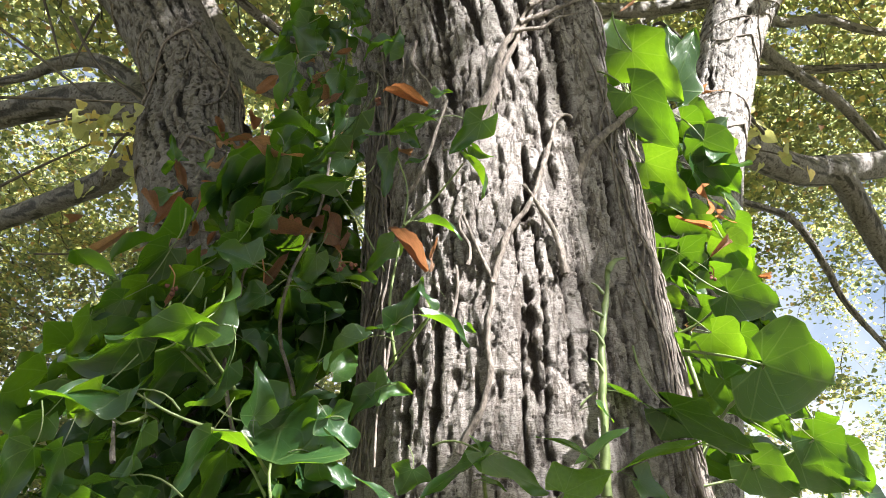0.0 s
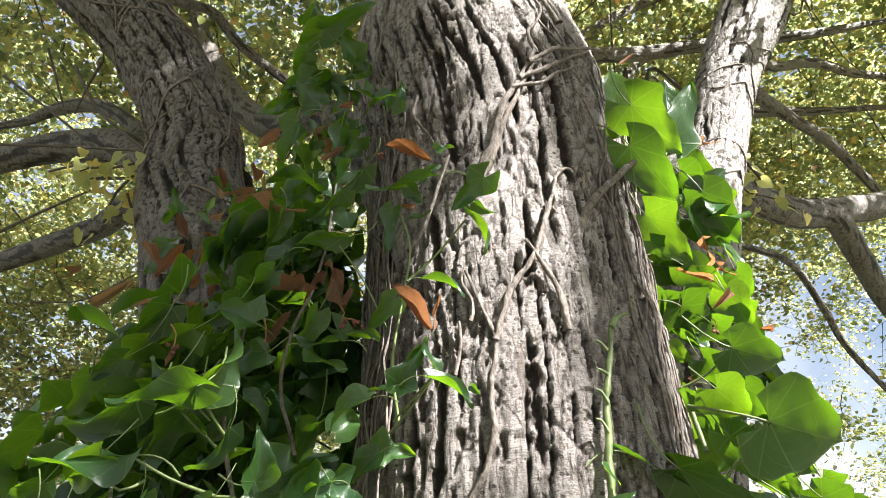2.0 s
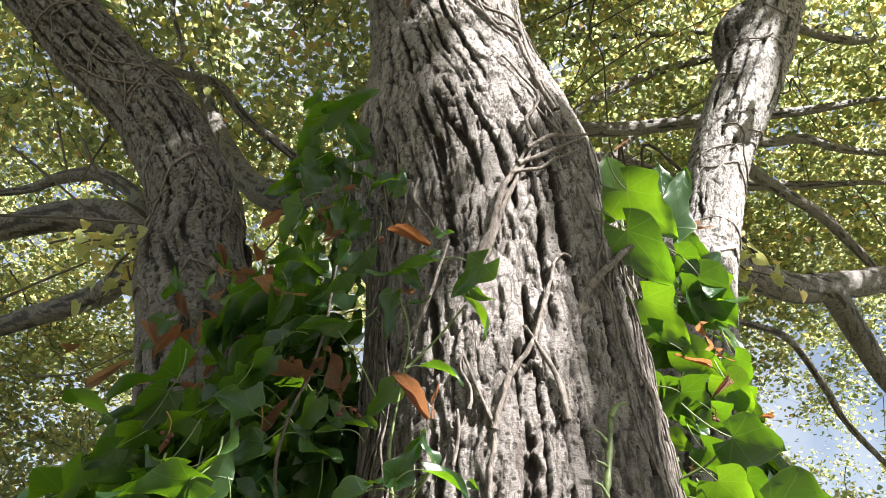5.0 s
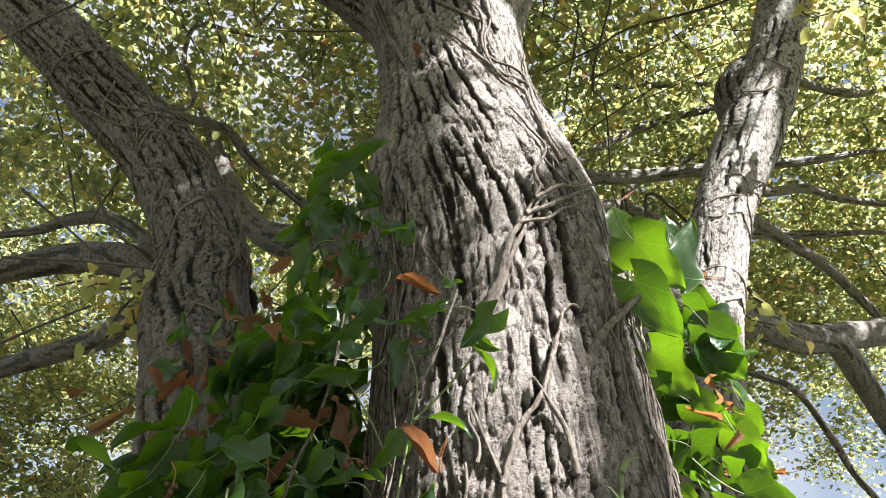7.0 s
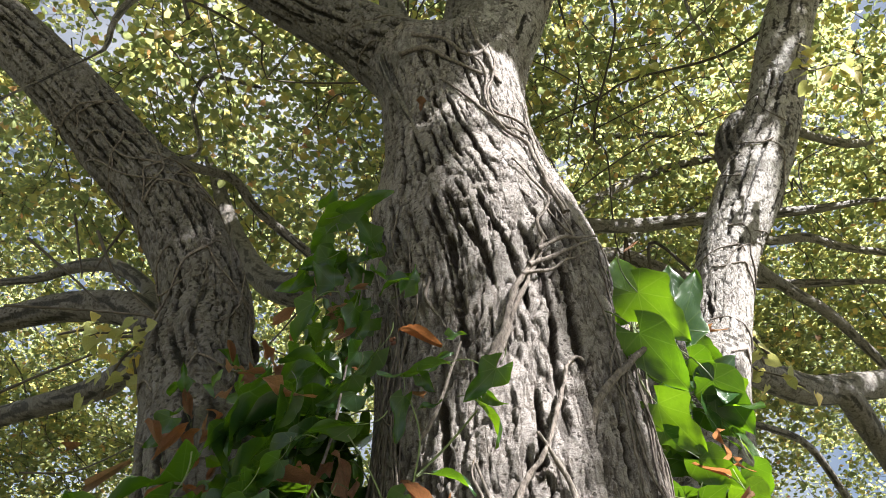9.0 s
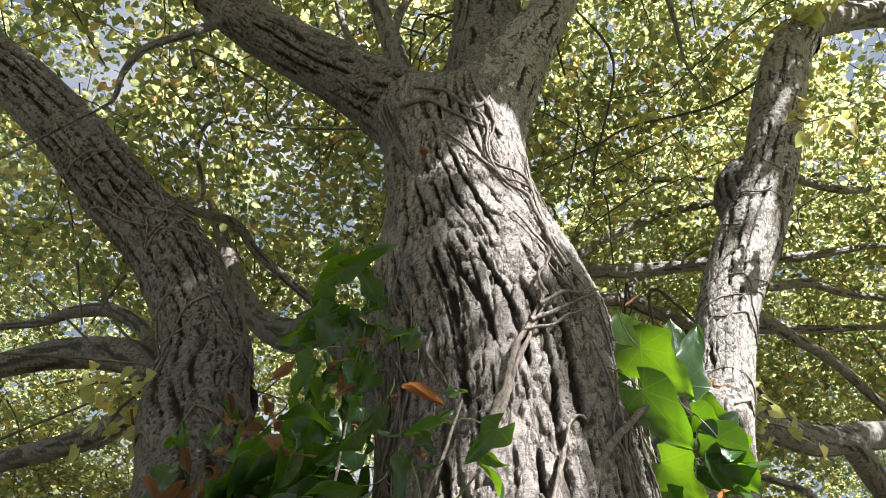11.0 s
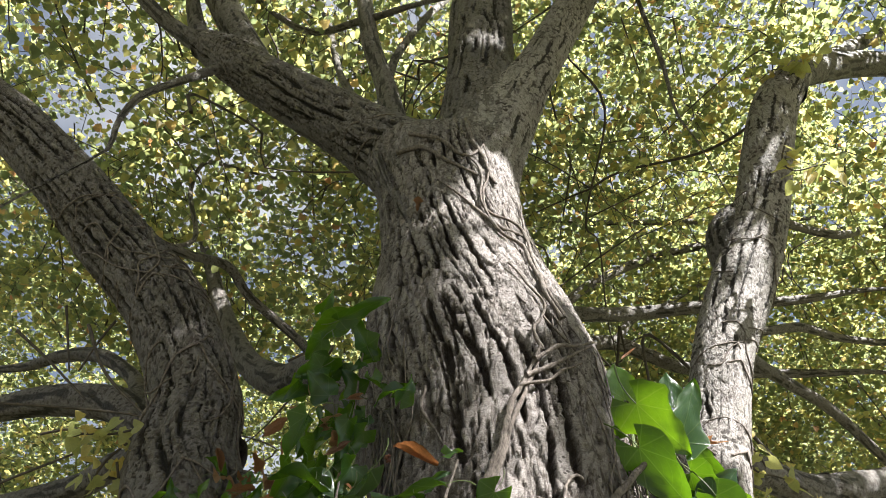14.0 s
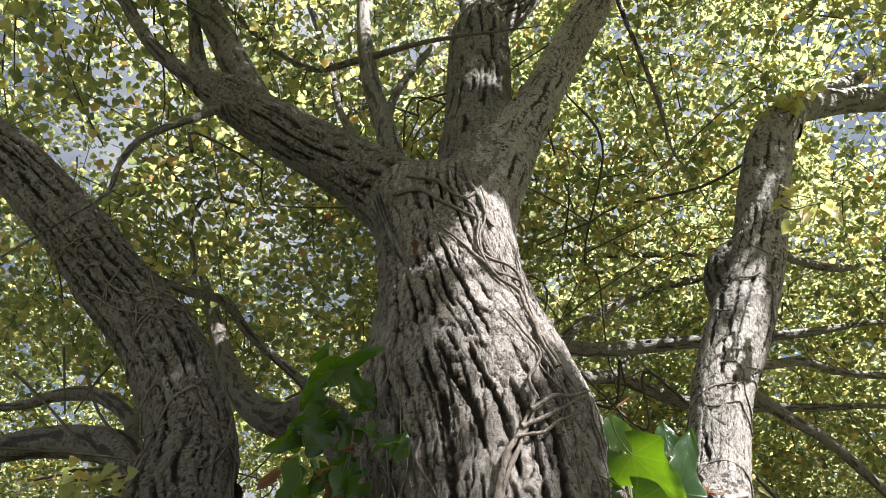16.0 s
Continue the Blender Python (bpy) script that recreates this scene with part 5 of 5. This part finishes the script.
rod("stem", [(0.056, 0.787, 1.636, 0.0020), (0.052, 0.744, 1.653, 0.0016), (0.049, 0.725, 1.668, 0.0012)], STALK, ivy_front, 8, 0.012, 0.15)
rod("stem", [(0.173, 0.819, 1.665, 0.0017), (0.157, 0.770, 1.671, 0.0013), (0.152, 0.758, 1.673, 0.0010)], STALK, ivy_front, 8, 0.012, 0.15)
# bare woody stems of dead ivy on the trunk
rod("woody_stem", [(0.030, 0.820, 1.683, 0.0055), (0.049, 0.816, 1.721, 0.0051), (0.063, 0.815, 1.764, 0.0046), (0.064, 0.818, 1.824, 0.0042), (0.069, 0.821, 1.882, 0.0037), (0.054, 0.827, 1.930, 0.0032), (0.035, 0.835, 1.982, 0.0028)], ROOT, dead_ivy, 9, 0.008, 0.35)
rod("woody_stem", [(0.069, 0.819, 1.881, 0.0053), (0.093, 0.820, 1.950, 0.0049), (0.116, 0.822, 1.989, 0.0044), (0.140, 0.829, 2.059, 0.0040), (0.162, 0.838, 2.131, 0.0035), (0.178, 0.845, 2.150, 0.0031), (0.186, 0.847, 2.145, 0.0027)], ROOT, dead_ivy, 9, 0.008, 0.35)
rod("woody_stem", [(0.157, 0.821, 1.894, 0.0061), (0.148, 0.823, 1.944, 0.0051), (0.130, 0.822, 1.979, 0.0041), (0.110, 0.823, 2.019, 0.0031)], ROOT, dead_ivy, 9, 0.008, 0.35)
rod("woody_stem", [(0.052, 0.835, 2.113, 0.0070), (0.073, 0.834, 2.162, 0.0061), (0.092, 0.836, 2.225, 0.0052), (0.114, 0.840, 2.282, 0.0044), (0.139, 0.847, 2.352, 0.0035)], ROOT, dead_ivy, 9, 0.008, 0.35)
rod("woody_stem", [(0.046, 0.835, 2.123, 0.0079), (0.074, 0.833, 2.185, 0.0069), (0.093, 0.836, 2.257, 0.0059), (0.118, 0.840, 2.313, 0.0049), (0.145, 0.847, 2.383, 0.0039)], ROOT, dead_ivy, 9, 0.008, 0.35)
rod("woody_stem", [(0.117, 0.837, 2.311, 0.0062), (0.156, 0.847, 2.342, 0.0052), (0.199, 0.867, 2.382, 0.0041), (0.245, 0.911, 2.442, 0.0031)], ROOT, dead_ivy, 9, 0.008, 0.35)
rod("woody_stem", [(0.133, 0.838, 2.348, 0.0055), (0.174, 0.851, 2.387, 0.0046), (0.211, 0.871, 2.405, 0.0036), (0.253, 0.916, 2.458, 0.0027)], ROOT, dead_ivy, 9, 0.008, 0.35)
rod("woody_stem", [(0.108, 0.836, 2.291, 0.0044), (0.149, 0.843, 2.308, 0.0036), (0.185, 0.858, 2.344, 0.0029), (0.219, 0.880, 2.378, 0.0022)], ROOT, dead_ivy, 9, 0.008, 0.35)
rod("woody_stem", [(0.149, 0.849, 2.378, 0.0047), (0.138, 0.848, 2.417, 0.0041), (0.164, 0.864, 2.490, 0.0035), (0.132, 0.866, 2.560, 0.0029), (0.104, 0.874, 2.617, 0.0023)], ROOT, dead_ivy, 9, 0.008, 0.35)
rod("woody_stem", [(0.200, 0.882, 2.482, 0.0061), (0.180, 0.884, 2.543, 0.0056), (0.166, 0.922, 2.678, 0.0051), (0.150, 0.970, 2.844, 0.0046), (0.068, 0.939, 2.883, 0.0041), (0.065, 0.982, 3.087, 0.0036), (0.030, 0.986, 3.170, 0.0031)], ROOT, dead_ivy, 9, 0.008, 0.35)
rod("woody_stem", [(0.169, 0.980, 2.818, 0.0064), (0.090, 0.928, 2.806, 0.0053), (0.030, 0.941, 2.905, 0.0043), (-0.038, 0.969, 3.025, 0.0032)], ROOT, dead_ivy, 9, 0.008, 0.35)
rod("woody_stem", [(0.175, 0.882, 2.547, 0.0064), (0.157, 0.900, 2.642, 0.0059), (0.146, 0.920, 2.715, 0.0055), (0.101, 0.919, 2.765, 0.0050), (0.073, 0.936, 2.864, 0.0046), (0.070, 0.964, 2.988, 0.0041), (0.092, 1.004, 3.145, 0.0036), (0.076, 1.021, 3.281, 0.0032)], ROOT, dead_ivy, 9, 0.008, 0.35)
rod("woody_stem", [(-0.163, 1.052, 3.271, 0.0097), (-0.097, 1.008, 3.236, 0.0081), (-0.016, 0.977, 3.125, 0.0065), (0.057, 0.975, 3.062, 0.0048)], ROOT, dead_ivy, 9, 0.008, 0.35)
rod("woody_stem", [(-0.137, 1.036, 3.352, 0.0083), (-0.051, 0.999, 3.268, 0.0069), (0.028, 0.985, 3.166, 0.0055), (0.076, 1.021, 3.281, 0.0042)], ROOT, dead_ivy, 9, 0.008, 0.35)
rod("woody_stem", [(0.028, 1.060, 3.484, 0.0106), (0.044, 1.010, 3.291, 0.0088), (0.074, 1.005, 3.199, 0.0071), (0.100, 0.990, 3.048, 0.0053)], ROOT, dead_ivy, 9, 0.008, 0.35)
rod("woody_stem", [(0.192, 0.873, 2.471, 0.0061), (0.172, 0.873, 2.524, 0.0053), (0.166, 0.898, 2.624, 0.0046), (0.160, 0.958, 2.796, 0.0038), (0.167, 1.039, 3.023, 0.0030)], ROOT, dead_ivy, 9, 0.008, 0.35)
rod("woody_stem", [(-0.038, 0.878, 2.319, 0.0046), (-0.042, 0.883, 2.278, 0.0038), (-0.018, 0.867, 2.231, 0.0031), (-0.007, 0.861, 2.204, 0.0023)], ROOT, dead_ivy, 9, 0.008, 0.35)
rod("woody_stem", [(0.042, 0.829, 1.908, 0.0034), (0.045, 0.829, 1.931, 0.0028), (0.031, 0.835, 1.966, 0.0023), (0.034, 0.835, 1.991, 0.0017)], ROOT, dead_ivy, 9, 0.008, 0.35)
rod("woody_stem", [(0.022, 0.832, 1.843, 0.0033), (0.029, 0.832, 1.887, 0.0025), (0.027, 0.834, 1.910, 0.0017)], ROOT, dead_ivy, 9, 0.008, 0.35)
rod("woody_stem", [(0.165, 0.865, 1.926, 0.0100), (0.177, 0.860, 2.023, 0.0092), (0.195, 0.857, 2.074, 0.0084), (0.224, 0.868, 2.118, 0.0076), (0.268, 0.894, 2.180, 0.0068), (0.306, 0.925, 2.231, 0.0060)], ROOT, dead_ivy, 8, 0.012, 0.15)
# dried bracts and leaves caught in the ivy
dry_leaf((-0.111, 0.800, 1.910), (-0.125, 0.788, 1.976), 0.030, (0.508, -0.857, -0.086))
dry_leaf((-0.009, 0.776, 1.873), (-0.052, 0.771, 1.924), 0.019, (0.416, -0.907, -0.061))
dry_leaf((-0.002, 0.776, 1.874), (-0.001, 0.779, 1.912), 0.009, (0.381, -0.923, -0.054))
dry_leaf((-0.160, 0.763, 1.892), (-0.192, 0.796, 1.870), 0.019, (0.560, -0.828, -0.024))
dry_leaf((-0.138, 0.789, 1.930), (-0.188, 0.808, 1.935), 0.027, (0.548, -0.834, -0.067))
dry_leaf((-0.151, 0.791, 1.925), (-0.172, 0.794, 1.963), 0.017, (0.549, -0.832, -0.082))
dry_leaf((-0.013, 0.803, 2.127), (-0.072, 0.809, 2.156), 0.018, (0.451, -0.851, -0.268))
dry_leaf((-0.233, 0.778, 2.057), (-0.176, 0.810, 2.041), 0.020, (0.593, -0.788, -0.166))
dry_leaf((-0.420, 0.957, 2.030), (-0.384, 0.951, 2.086), 0.025, (0.675, -0.735, -0.067))
dry_leaf((-0.438, 0.939, 2.021), (-0.503, 0.973, 1.996), 0.026, (0.707, -0.707, -0.022))
dry_leaf((-0.376, 0.955, 2.079), (-0.366, 1.000, 2.036), 0.027, (0.651, -0.756, -0.065))
dry_leaf((-0.424, 0.929, 1.974), (-0.405, 0.945, 1.988), 0.009, (0.683, -0.730, -0.016))
dry_leaf((-0.170, 0.865, 2.218), (-0.153, 0.899, 2.197), 0.027, (0.544, -0.801, -0.250))
dry_leaf((-0.277, 0.886, 2.217), (-0.250, 0.891, 2.252), 0.027, (0.615, -0.751, -0.241))
dry_leaf((-0.247, 0.883, 2.269), (-0.231, 0.900, 2.280), 0.012, (0.599, -0.754, -0.271))
dry_leaf((0.386, 0.939, 2.096), (0.414, 0.978, 2.065), 0.015, (-0.015, -0.993, -0.119))
dry_leaf((0.379, 0.944, 1.977), (0.414, 0.952, 2.007), 0.019, (-0.031, -0.999, -0.041))
dry_leaf((0.423, 0.970, 2.301), (0.455, 0.990, 2.307), 0.016, (-0.001, -0.957, -0.289))
dry_leaf((0.298, 0.933, 2.433), (0.329, 0.940, 2.465), 0.008, (0.143, -0.894, -0.424))
dry_leaf((0.345, 0.961, 2.052), (0.405, 0.989, 2.044), 0.008, (0.010, -0.996, -0.084))
dry_leaf((-0.108, 0.798, 1.914), (-0.100, 0.803, 1.947), 0.013, (0.492, -0.868, -0.072))
dry_leaf((-0.295, 0.860, 2.113), (-0.262, 0.877, 2.127), 0.013, (0.628, -0.760, -0.169))
dry_leaf((-0.135, 0.797, 1.959), (-0.160, 0.826, 1.944), 0.020, (0.532, -0.843, -0.081))
dry_leaf((-0.291, 0.771, 1.827), (-0.287, 0.780, 1.854), 0.009, (0.649, -0.760, 0.031))
dry_leaf((-0.279, 0.895, 2.047), (-0.261, 0.919, 2.043), 0.019, (0.608, -0.788, -0.098))
dry_leaf((-0.389, 0.997, 2.063), (-0.414, 1.030, 2.042), 0.026, (0.658, -0.752, -0.046))
dry_leaf((-0.411, 0.949, 2.046), (-0.445, 0.952, 2.082), 0.018, (0.689, -0.721, -0.068))
dry_leaf((0.397, 0.939, 2.053), (0.422, 0.966, 2.045), 0.010, (-0.032, -0.995, -0.091))
dry_leaf((-0.175, 0.864, 2.176), (-0.146, 0.873, 2.204), 0.016, (0.545, -0.802, -0.244))
dry_leaf((-0.051, 0.795, 2.053), (-0.037, 0.815, 2.058), 0.011, (0.444, -0.874, -0.196))
dry_leaf((0.354, 1.005, 1.901), (0.377, 1.026, 1.905), 0.011, (0.010, -0.998, 0.064))
dry_leaf((0.468, 1.003, 1.976), (0.490, 1.023, 1.980), 0.010, (-0.089, -0.996, 0.012))
dry_leaf((-0.085, 0.960, 2.940), (-0.087, 0.989, 2.918), 0.027, (0.054, -0.612, -0.789))
g_dry = random.Random(31)
for centre, spread, count in (((-0.4, 0.99, 2.06), (0.05, 0.03, 0.05), 12), ((-0.28, 0.97, 2.14), (0.06, 0.03, 0.05), 12), ((-0.2, 0.9, 2.25), (0.04, 0.02, 0.05), 6), ((-0.33, 1.05, 2.28), (0.05, 0.04, 0.04), 6)):
    for _ in range(count):
        low = Vector([g_dry.gauss(c, w) for c, w in zip(centre, spread)])
        dry_leaf(low, low + Vector((g_dry.gauss(0, 0.6), g_dry.gauss(0, 0.4), g_dry.gauss(-0.2, 0.7))).normalized() * g_dry.uniform(0.025, 0.05), g_dry.uniform(0.014, 0.026), (0.5, -0.8, g_dry.gauss(0, 0.3)))
# bare twigs before the left limb
rod("twig", [(-0.936, 1.324, 2.829, 0.0042), (-0.846, 1.338, 2.695, 0.0038), (-0.726, 1.338, 2.590, 0.0034), (-0.617, 1.280, 2.487, 0.0030), (-0.504, 1.236, 2.359, 0.0025)], TWIG, bare_twig, 8, 0.012, 0.15)
rod("twig", [(-1.179, 1.407, 2.875, 0.0045), (-1.089, 1.439, 2.817, 0.0036), (-0.900, 1.411, 2.660, 0.0027)], TWIG, bare_twig, 8, 0.012, 0.15)
rod("twig", [(-1.063, 1.375, 2.943, 0.0037), (-1.037, 1.416, 2.864, 0.0030), (-0.983, 1.419, 2.750, 0.0022)], TWIG, bare_twig, 8, 0.012, 0.15)
rod("twig", [(-0.918, 1.394, 2.912, 0.0037), (-0.955, 1.424, 2.851, 0.0030), (-0.959, 1.418, 2.753, 0.0022)], TWIG, bare_twig, 8, 0.012, 0.15)
rod("twig", [(-1.071, 1.334, 2.584, 0.0033), (-0.846, 1.341, 2.580, 0.0030), (-0.664, 1.311, 2.536, 0.0027), (-0.516, 1.220, 2.390, 0.0023), (-0.359, 1.105, 2.182, 0.0020)], TWIG, bare_twig, 8, 0.012, 0.15)
rod("twig", [(-1.110, 1.514, 2.451, 0.0042), (-1.026, 1.496, 2.489, 0.0034), (-0.885, 1.469, 2.548, 0.0025)], TWIG, bare_twig, 8, 0.012, 0.15)
rod("twig", [(-0.840, 1.327, 2.169, 0.0021), (-0.735, 1.326, 2.175, 0.0017), (-0.584, 1.216, 2.175, 0.0013)], TWIG, bare_twig, 8, 0.012, 0.15)


def clinging_roots(line, count, seed, start, end, spread):
    """Thin dead ivy stems that wind round a limb."""
    g = random.Random(seed)
    path = glide(line, 0.02)
    across, beside = frames_along(path)
    for _ in range(count):
        a = g.uniform(start, end)
        ang, sweep, rise = g.uniform(0, 6.28), g.uniform(1.2, 3.2) * g.choice((-1, 1)), g.uniform(-spread, spread)
        pts = []
        for n in range(9):
            u = n / 8
            i = int(min(len(path) - 2, max(1, (a + rise * u + 0.015 * math.sin(5 * u + a)) * (len(path) - 1))))
            t = ang + sweep * u + 0.2 * math.sin(9 * u)
            c = path[i, :3] + (across[i] * math.cos(t) + beside[i] * math.sin(t)) * (path[i, 3] + 0.001)
            pts.append((*c, g.uniform(0.0028, 0.0045)))
        rod("woody_stem", pts, ROOT, dead_ivy, 6, 0.02, 0.3)


def flank_stems(count, seed, sides, low, high):
    """Thin dead ivy stems that run up a flank of the trunk side by side. sides: angles about the trunk, in degrees."""
    g = random.Random(seed)
    trunk = glide(TRUNK, 0.05)
    for _ in range(count):
        t, r = radians(g.uniform(*sides)), g.uniform(0.0012, 0.003)
        z, top, pts = g.uniform(low, low + 0.25), g.uniform(high - 0.35, high), []
        while z < top:
            c = [float(np.interp(z, trunk[:, 2], trunk[:, k])) for k in (0, 1, 3)]
            t += g.gauss(0, 0.07)
            out = c[2] + g.uniform(-0.002, 0.008)
            pts.append((c[0] + out * math.cos(t), c[1] + out * math.sin(t), z, r))
            z += g.uniform(0.05, 0.11)
        rod("woody_stem", pts, ROOT, dead_ivy, 7, 0.012, 0.3)


flank_stems(18, 15, (-50, -10), 1.5, 2.45)
flank_stems(16, 16, (-165, -130), 1.6, 2.5)
flank_stems(12, 17, (-70, -30), 2.3, 3.2)
clinging_roots(LEFT_LIMB, 34, 5, 0.3, 0.62, 0.10)
clinging_roots(RIGHT_LIMB, 22, 6, 0.32, 0.7, 0.04)
clinging_roots(FORK_LEFT, 10, 7, 0.1, 0.7, 0.2)


# ---- sprigs of lime leaves close by ----
PALE = leaf_material("pale_lime_leaf", ((0.0, (0.36, 0.38, 0.14)), (0.6, (0.5, 0.47, 0.2)), (1.0, (0.56, 0.42, 0.12))), (1.5, 1.5, 1.3), 0.5, 0.3, 0.5, (0.5, 0.48, 0.2))
LIME_LEAVES = [leaf_mesh("lime_leaf", sh, 70 + n, PALE, 6) for n, sh in enumerate(((0.0, 0.2, 0.2, -0.2, 0.05, 0.0), (0.05, 0.15, -0.2, 0.2, 0.06, 0.1), (0.0, 0.25, 0.3, -0.3, 0.05, 0.05)))]


def sprig(points, leaves, size, seed, label):
    """A thin twig with pale leaves along it."""
    g = random.Random(seed)
    plant = thing("lime_sprig", points[0][:3], label, "sprig", "sprigs of yellowed leaves")
    line = glide(points, 0.01)
    rod("twig", points, TWIG, plant, 6, 0.02, 0.2)
    for n in range(leaves):
        i = int((0.15 + 0.85 * (n + g.random()) / leaves) * (len(line) - 1))
        b = Vector(line[i, :3]) + Vector((g.gauss(0, 0.02), g.gauss(0, 0.02), g.gauss(-0.01, 0.02)))
        d = Vector((g.gauss(0, 0.7), g.gauss(0, 0.5), g.gauss(-0.5, 0.5))).normalized()
        k = size * g.uniform(0.7, 1.2)
        set_leaf(adopt(new("leaf", g.choice(LIME_LEAVES)), plant), b, b + d * k, k * g.uniform(0.75, 1.0), (g.gauss(0, 0.5), g.gauss(-0.8, 0.4), g.gauss(0.3, 0.6)))


sprig([(-0.653, 1.256, 2.476, 0.003), (-0.714, 1.265, 2.465, 0.003), (-0.777, 1.265, 2.463, 0.003), (-0.807, 1.274, 2.453, 0.003)], 16, 0.034, 1, "pale yellow lime leaves on a thin twig beside the limb")
sprig([(-0.677, 1.277, 2.452, 0.003), (-0.719, 1.302, 2.423, 0.003), (-0.743, 1.331, 2.389, 0.003), (-0.760, 1.359, 2.356, 0.003)], 14, 0.034, 2, "pale yellow lime leaves on a thin twig beside the limb")
sprig([(-0.694, 1.302, 2.423, 0.003), (-0.687, 1.326, 2.396, 0.003), (-0.673, 1.355, 2.363, 0.003)], 6, 0.03, 3, "pale yellow lime leaves on a thin twig beside the limb")
sprig([(0.877, 1.780, 2.824, 0.003), (0.931, 1.814, 2.786, 0.003), (1.001, 1.825, 2.775, 0.003), (1.080, 1.848, 2.751, 0.003)], 12, 0.036, 4, "golden yellow lime leaves on a twig before the branch")
sprig([(0.860, 1.676, 2.791, 0.003), (0.885, 1.692, 2.773, 0.003), (0.911, 1.719, 2.743, 0.003)], 6, 0.034, 5, "golden yellow lime leaves on a twig before the branch")
sprig([(1.110, 1.189, 3.656, 0.003), (1.093, 1.237, 3.601, 0.003), (1.131, 1.261, 3.574, 0.003), (1.221, 1.246, 3.594, 0.003), (1.276, 1.243, 3.598, 0.003)], 18, 0.055, 6, "yellow lime leaves hanging before the tall limb")
sprig([(1.386, 1.444, 4.589, 0.003), (1.464, 1.390, 4.632, 0.003), (1.570, 1.388, 4.635, 0.003), (1.672, 1.303, 4.703, 0.003)], 30, 0.06, 7, "yellow lime leaves hanging before the tall limb")
sprig([(0.865, 1.646, 4.170, 0.003), (0.994, 1.746, 4.095, 0.003), (1.080, 1.730, 4.108, 0.003)], 10, 0.060, 8, "yellow lime leaves on a hanging twig")
sprig([(0.792, 1.625, 4.365, 0.003), (0.844, 1.674, 4.310, 0.003), (0.772, 1.740, 4.233, 0.003)], 10, 0.060, 9, "yellow lime leaves on a hanging twig")
sprig([(-0.899, 1.321, 2.495, 0.003), (-0.825, 1.310, 2.505, 0.003), (-0.763, 1.318, 2.499, 0.003)], 10, 0.034, 10, "pale yellow lime leaves on a thin twig beside the limb")


# ---- dried fruit of the lime ----
FRUIT = plain_material("dried_fruit", (0.06, 0.02, 0.015), (0.2, 0.07, 0.05), 150.0, 0.8, 0.002)


def fruit(top, down, seed):
    """A withered fruit stalk with small knobbly nuts."""
    g = random.Random(seed)
    plant = thing("lime_fruit", top, "withered dark red lime fruit on a thin stalk", "fruit", "dried fruit in the ivy")
    rod("stalk", [(*top, 0.0009), (*(0.5 * (Vector(top) + Vector(down)) + Vector((0.004, 0, 0.003))), 0.0008), (*down, 0.0007)], DRY, plant, 5, 0.01)
    for _ in range(5):
        bm = bmesh.new()
        bmesh.ops.create_icosphere(bm, subdivisions=2, radius=g.uniform(0.0018, 0.0028))
        at = Vector(down) + Vector([g.uniform(-0.005, 0.005) for _ in range(3)])
        for q in bm.verts:
            q.co = q.co * (1 + 0.35 * noise.noise(q.co * 500 + at * 90)) + at
        me = bpy.data.meshes.new("nut")
        bm.to_mesh(me)
        bm.free()
        me.shade_smooth()
        me.materials.append(FRUIT)
        adopt(new("nut", me), plant)


fruit((-0.111, 0.789, 1.909), (-0.110, 0.799, 1.890), 0)
fruit((-0.110, 0.796, 1.895), (-0.090, 0.799, 1.891), 1)
fruit((-0.193, 0.761, 1.895), (-0.191, 0.786, 1.845), 2)
fruit((-0.285, 0.750, 1.868), (-0.282, 0.763, 1.844), 3)
fruit((0.382, 0.958, 1.972), (0.388, 0.965, 1.958), 4)
fruit((0.220, 0.862, 1.933), (0.218, 0.870, 1.917), 5)
fruit((-0.081, 0.797, 2.136), (-0.079, 0.799, 2.133), 6)
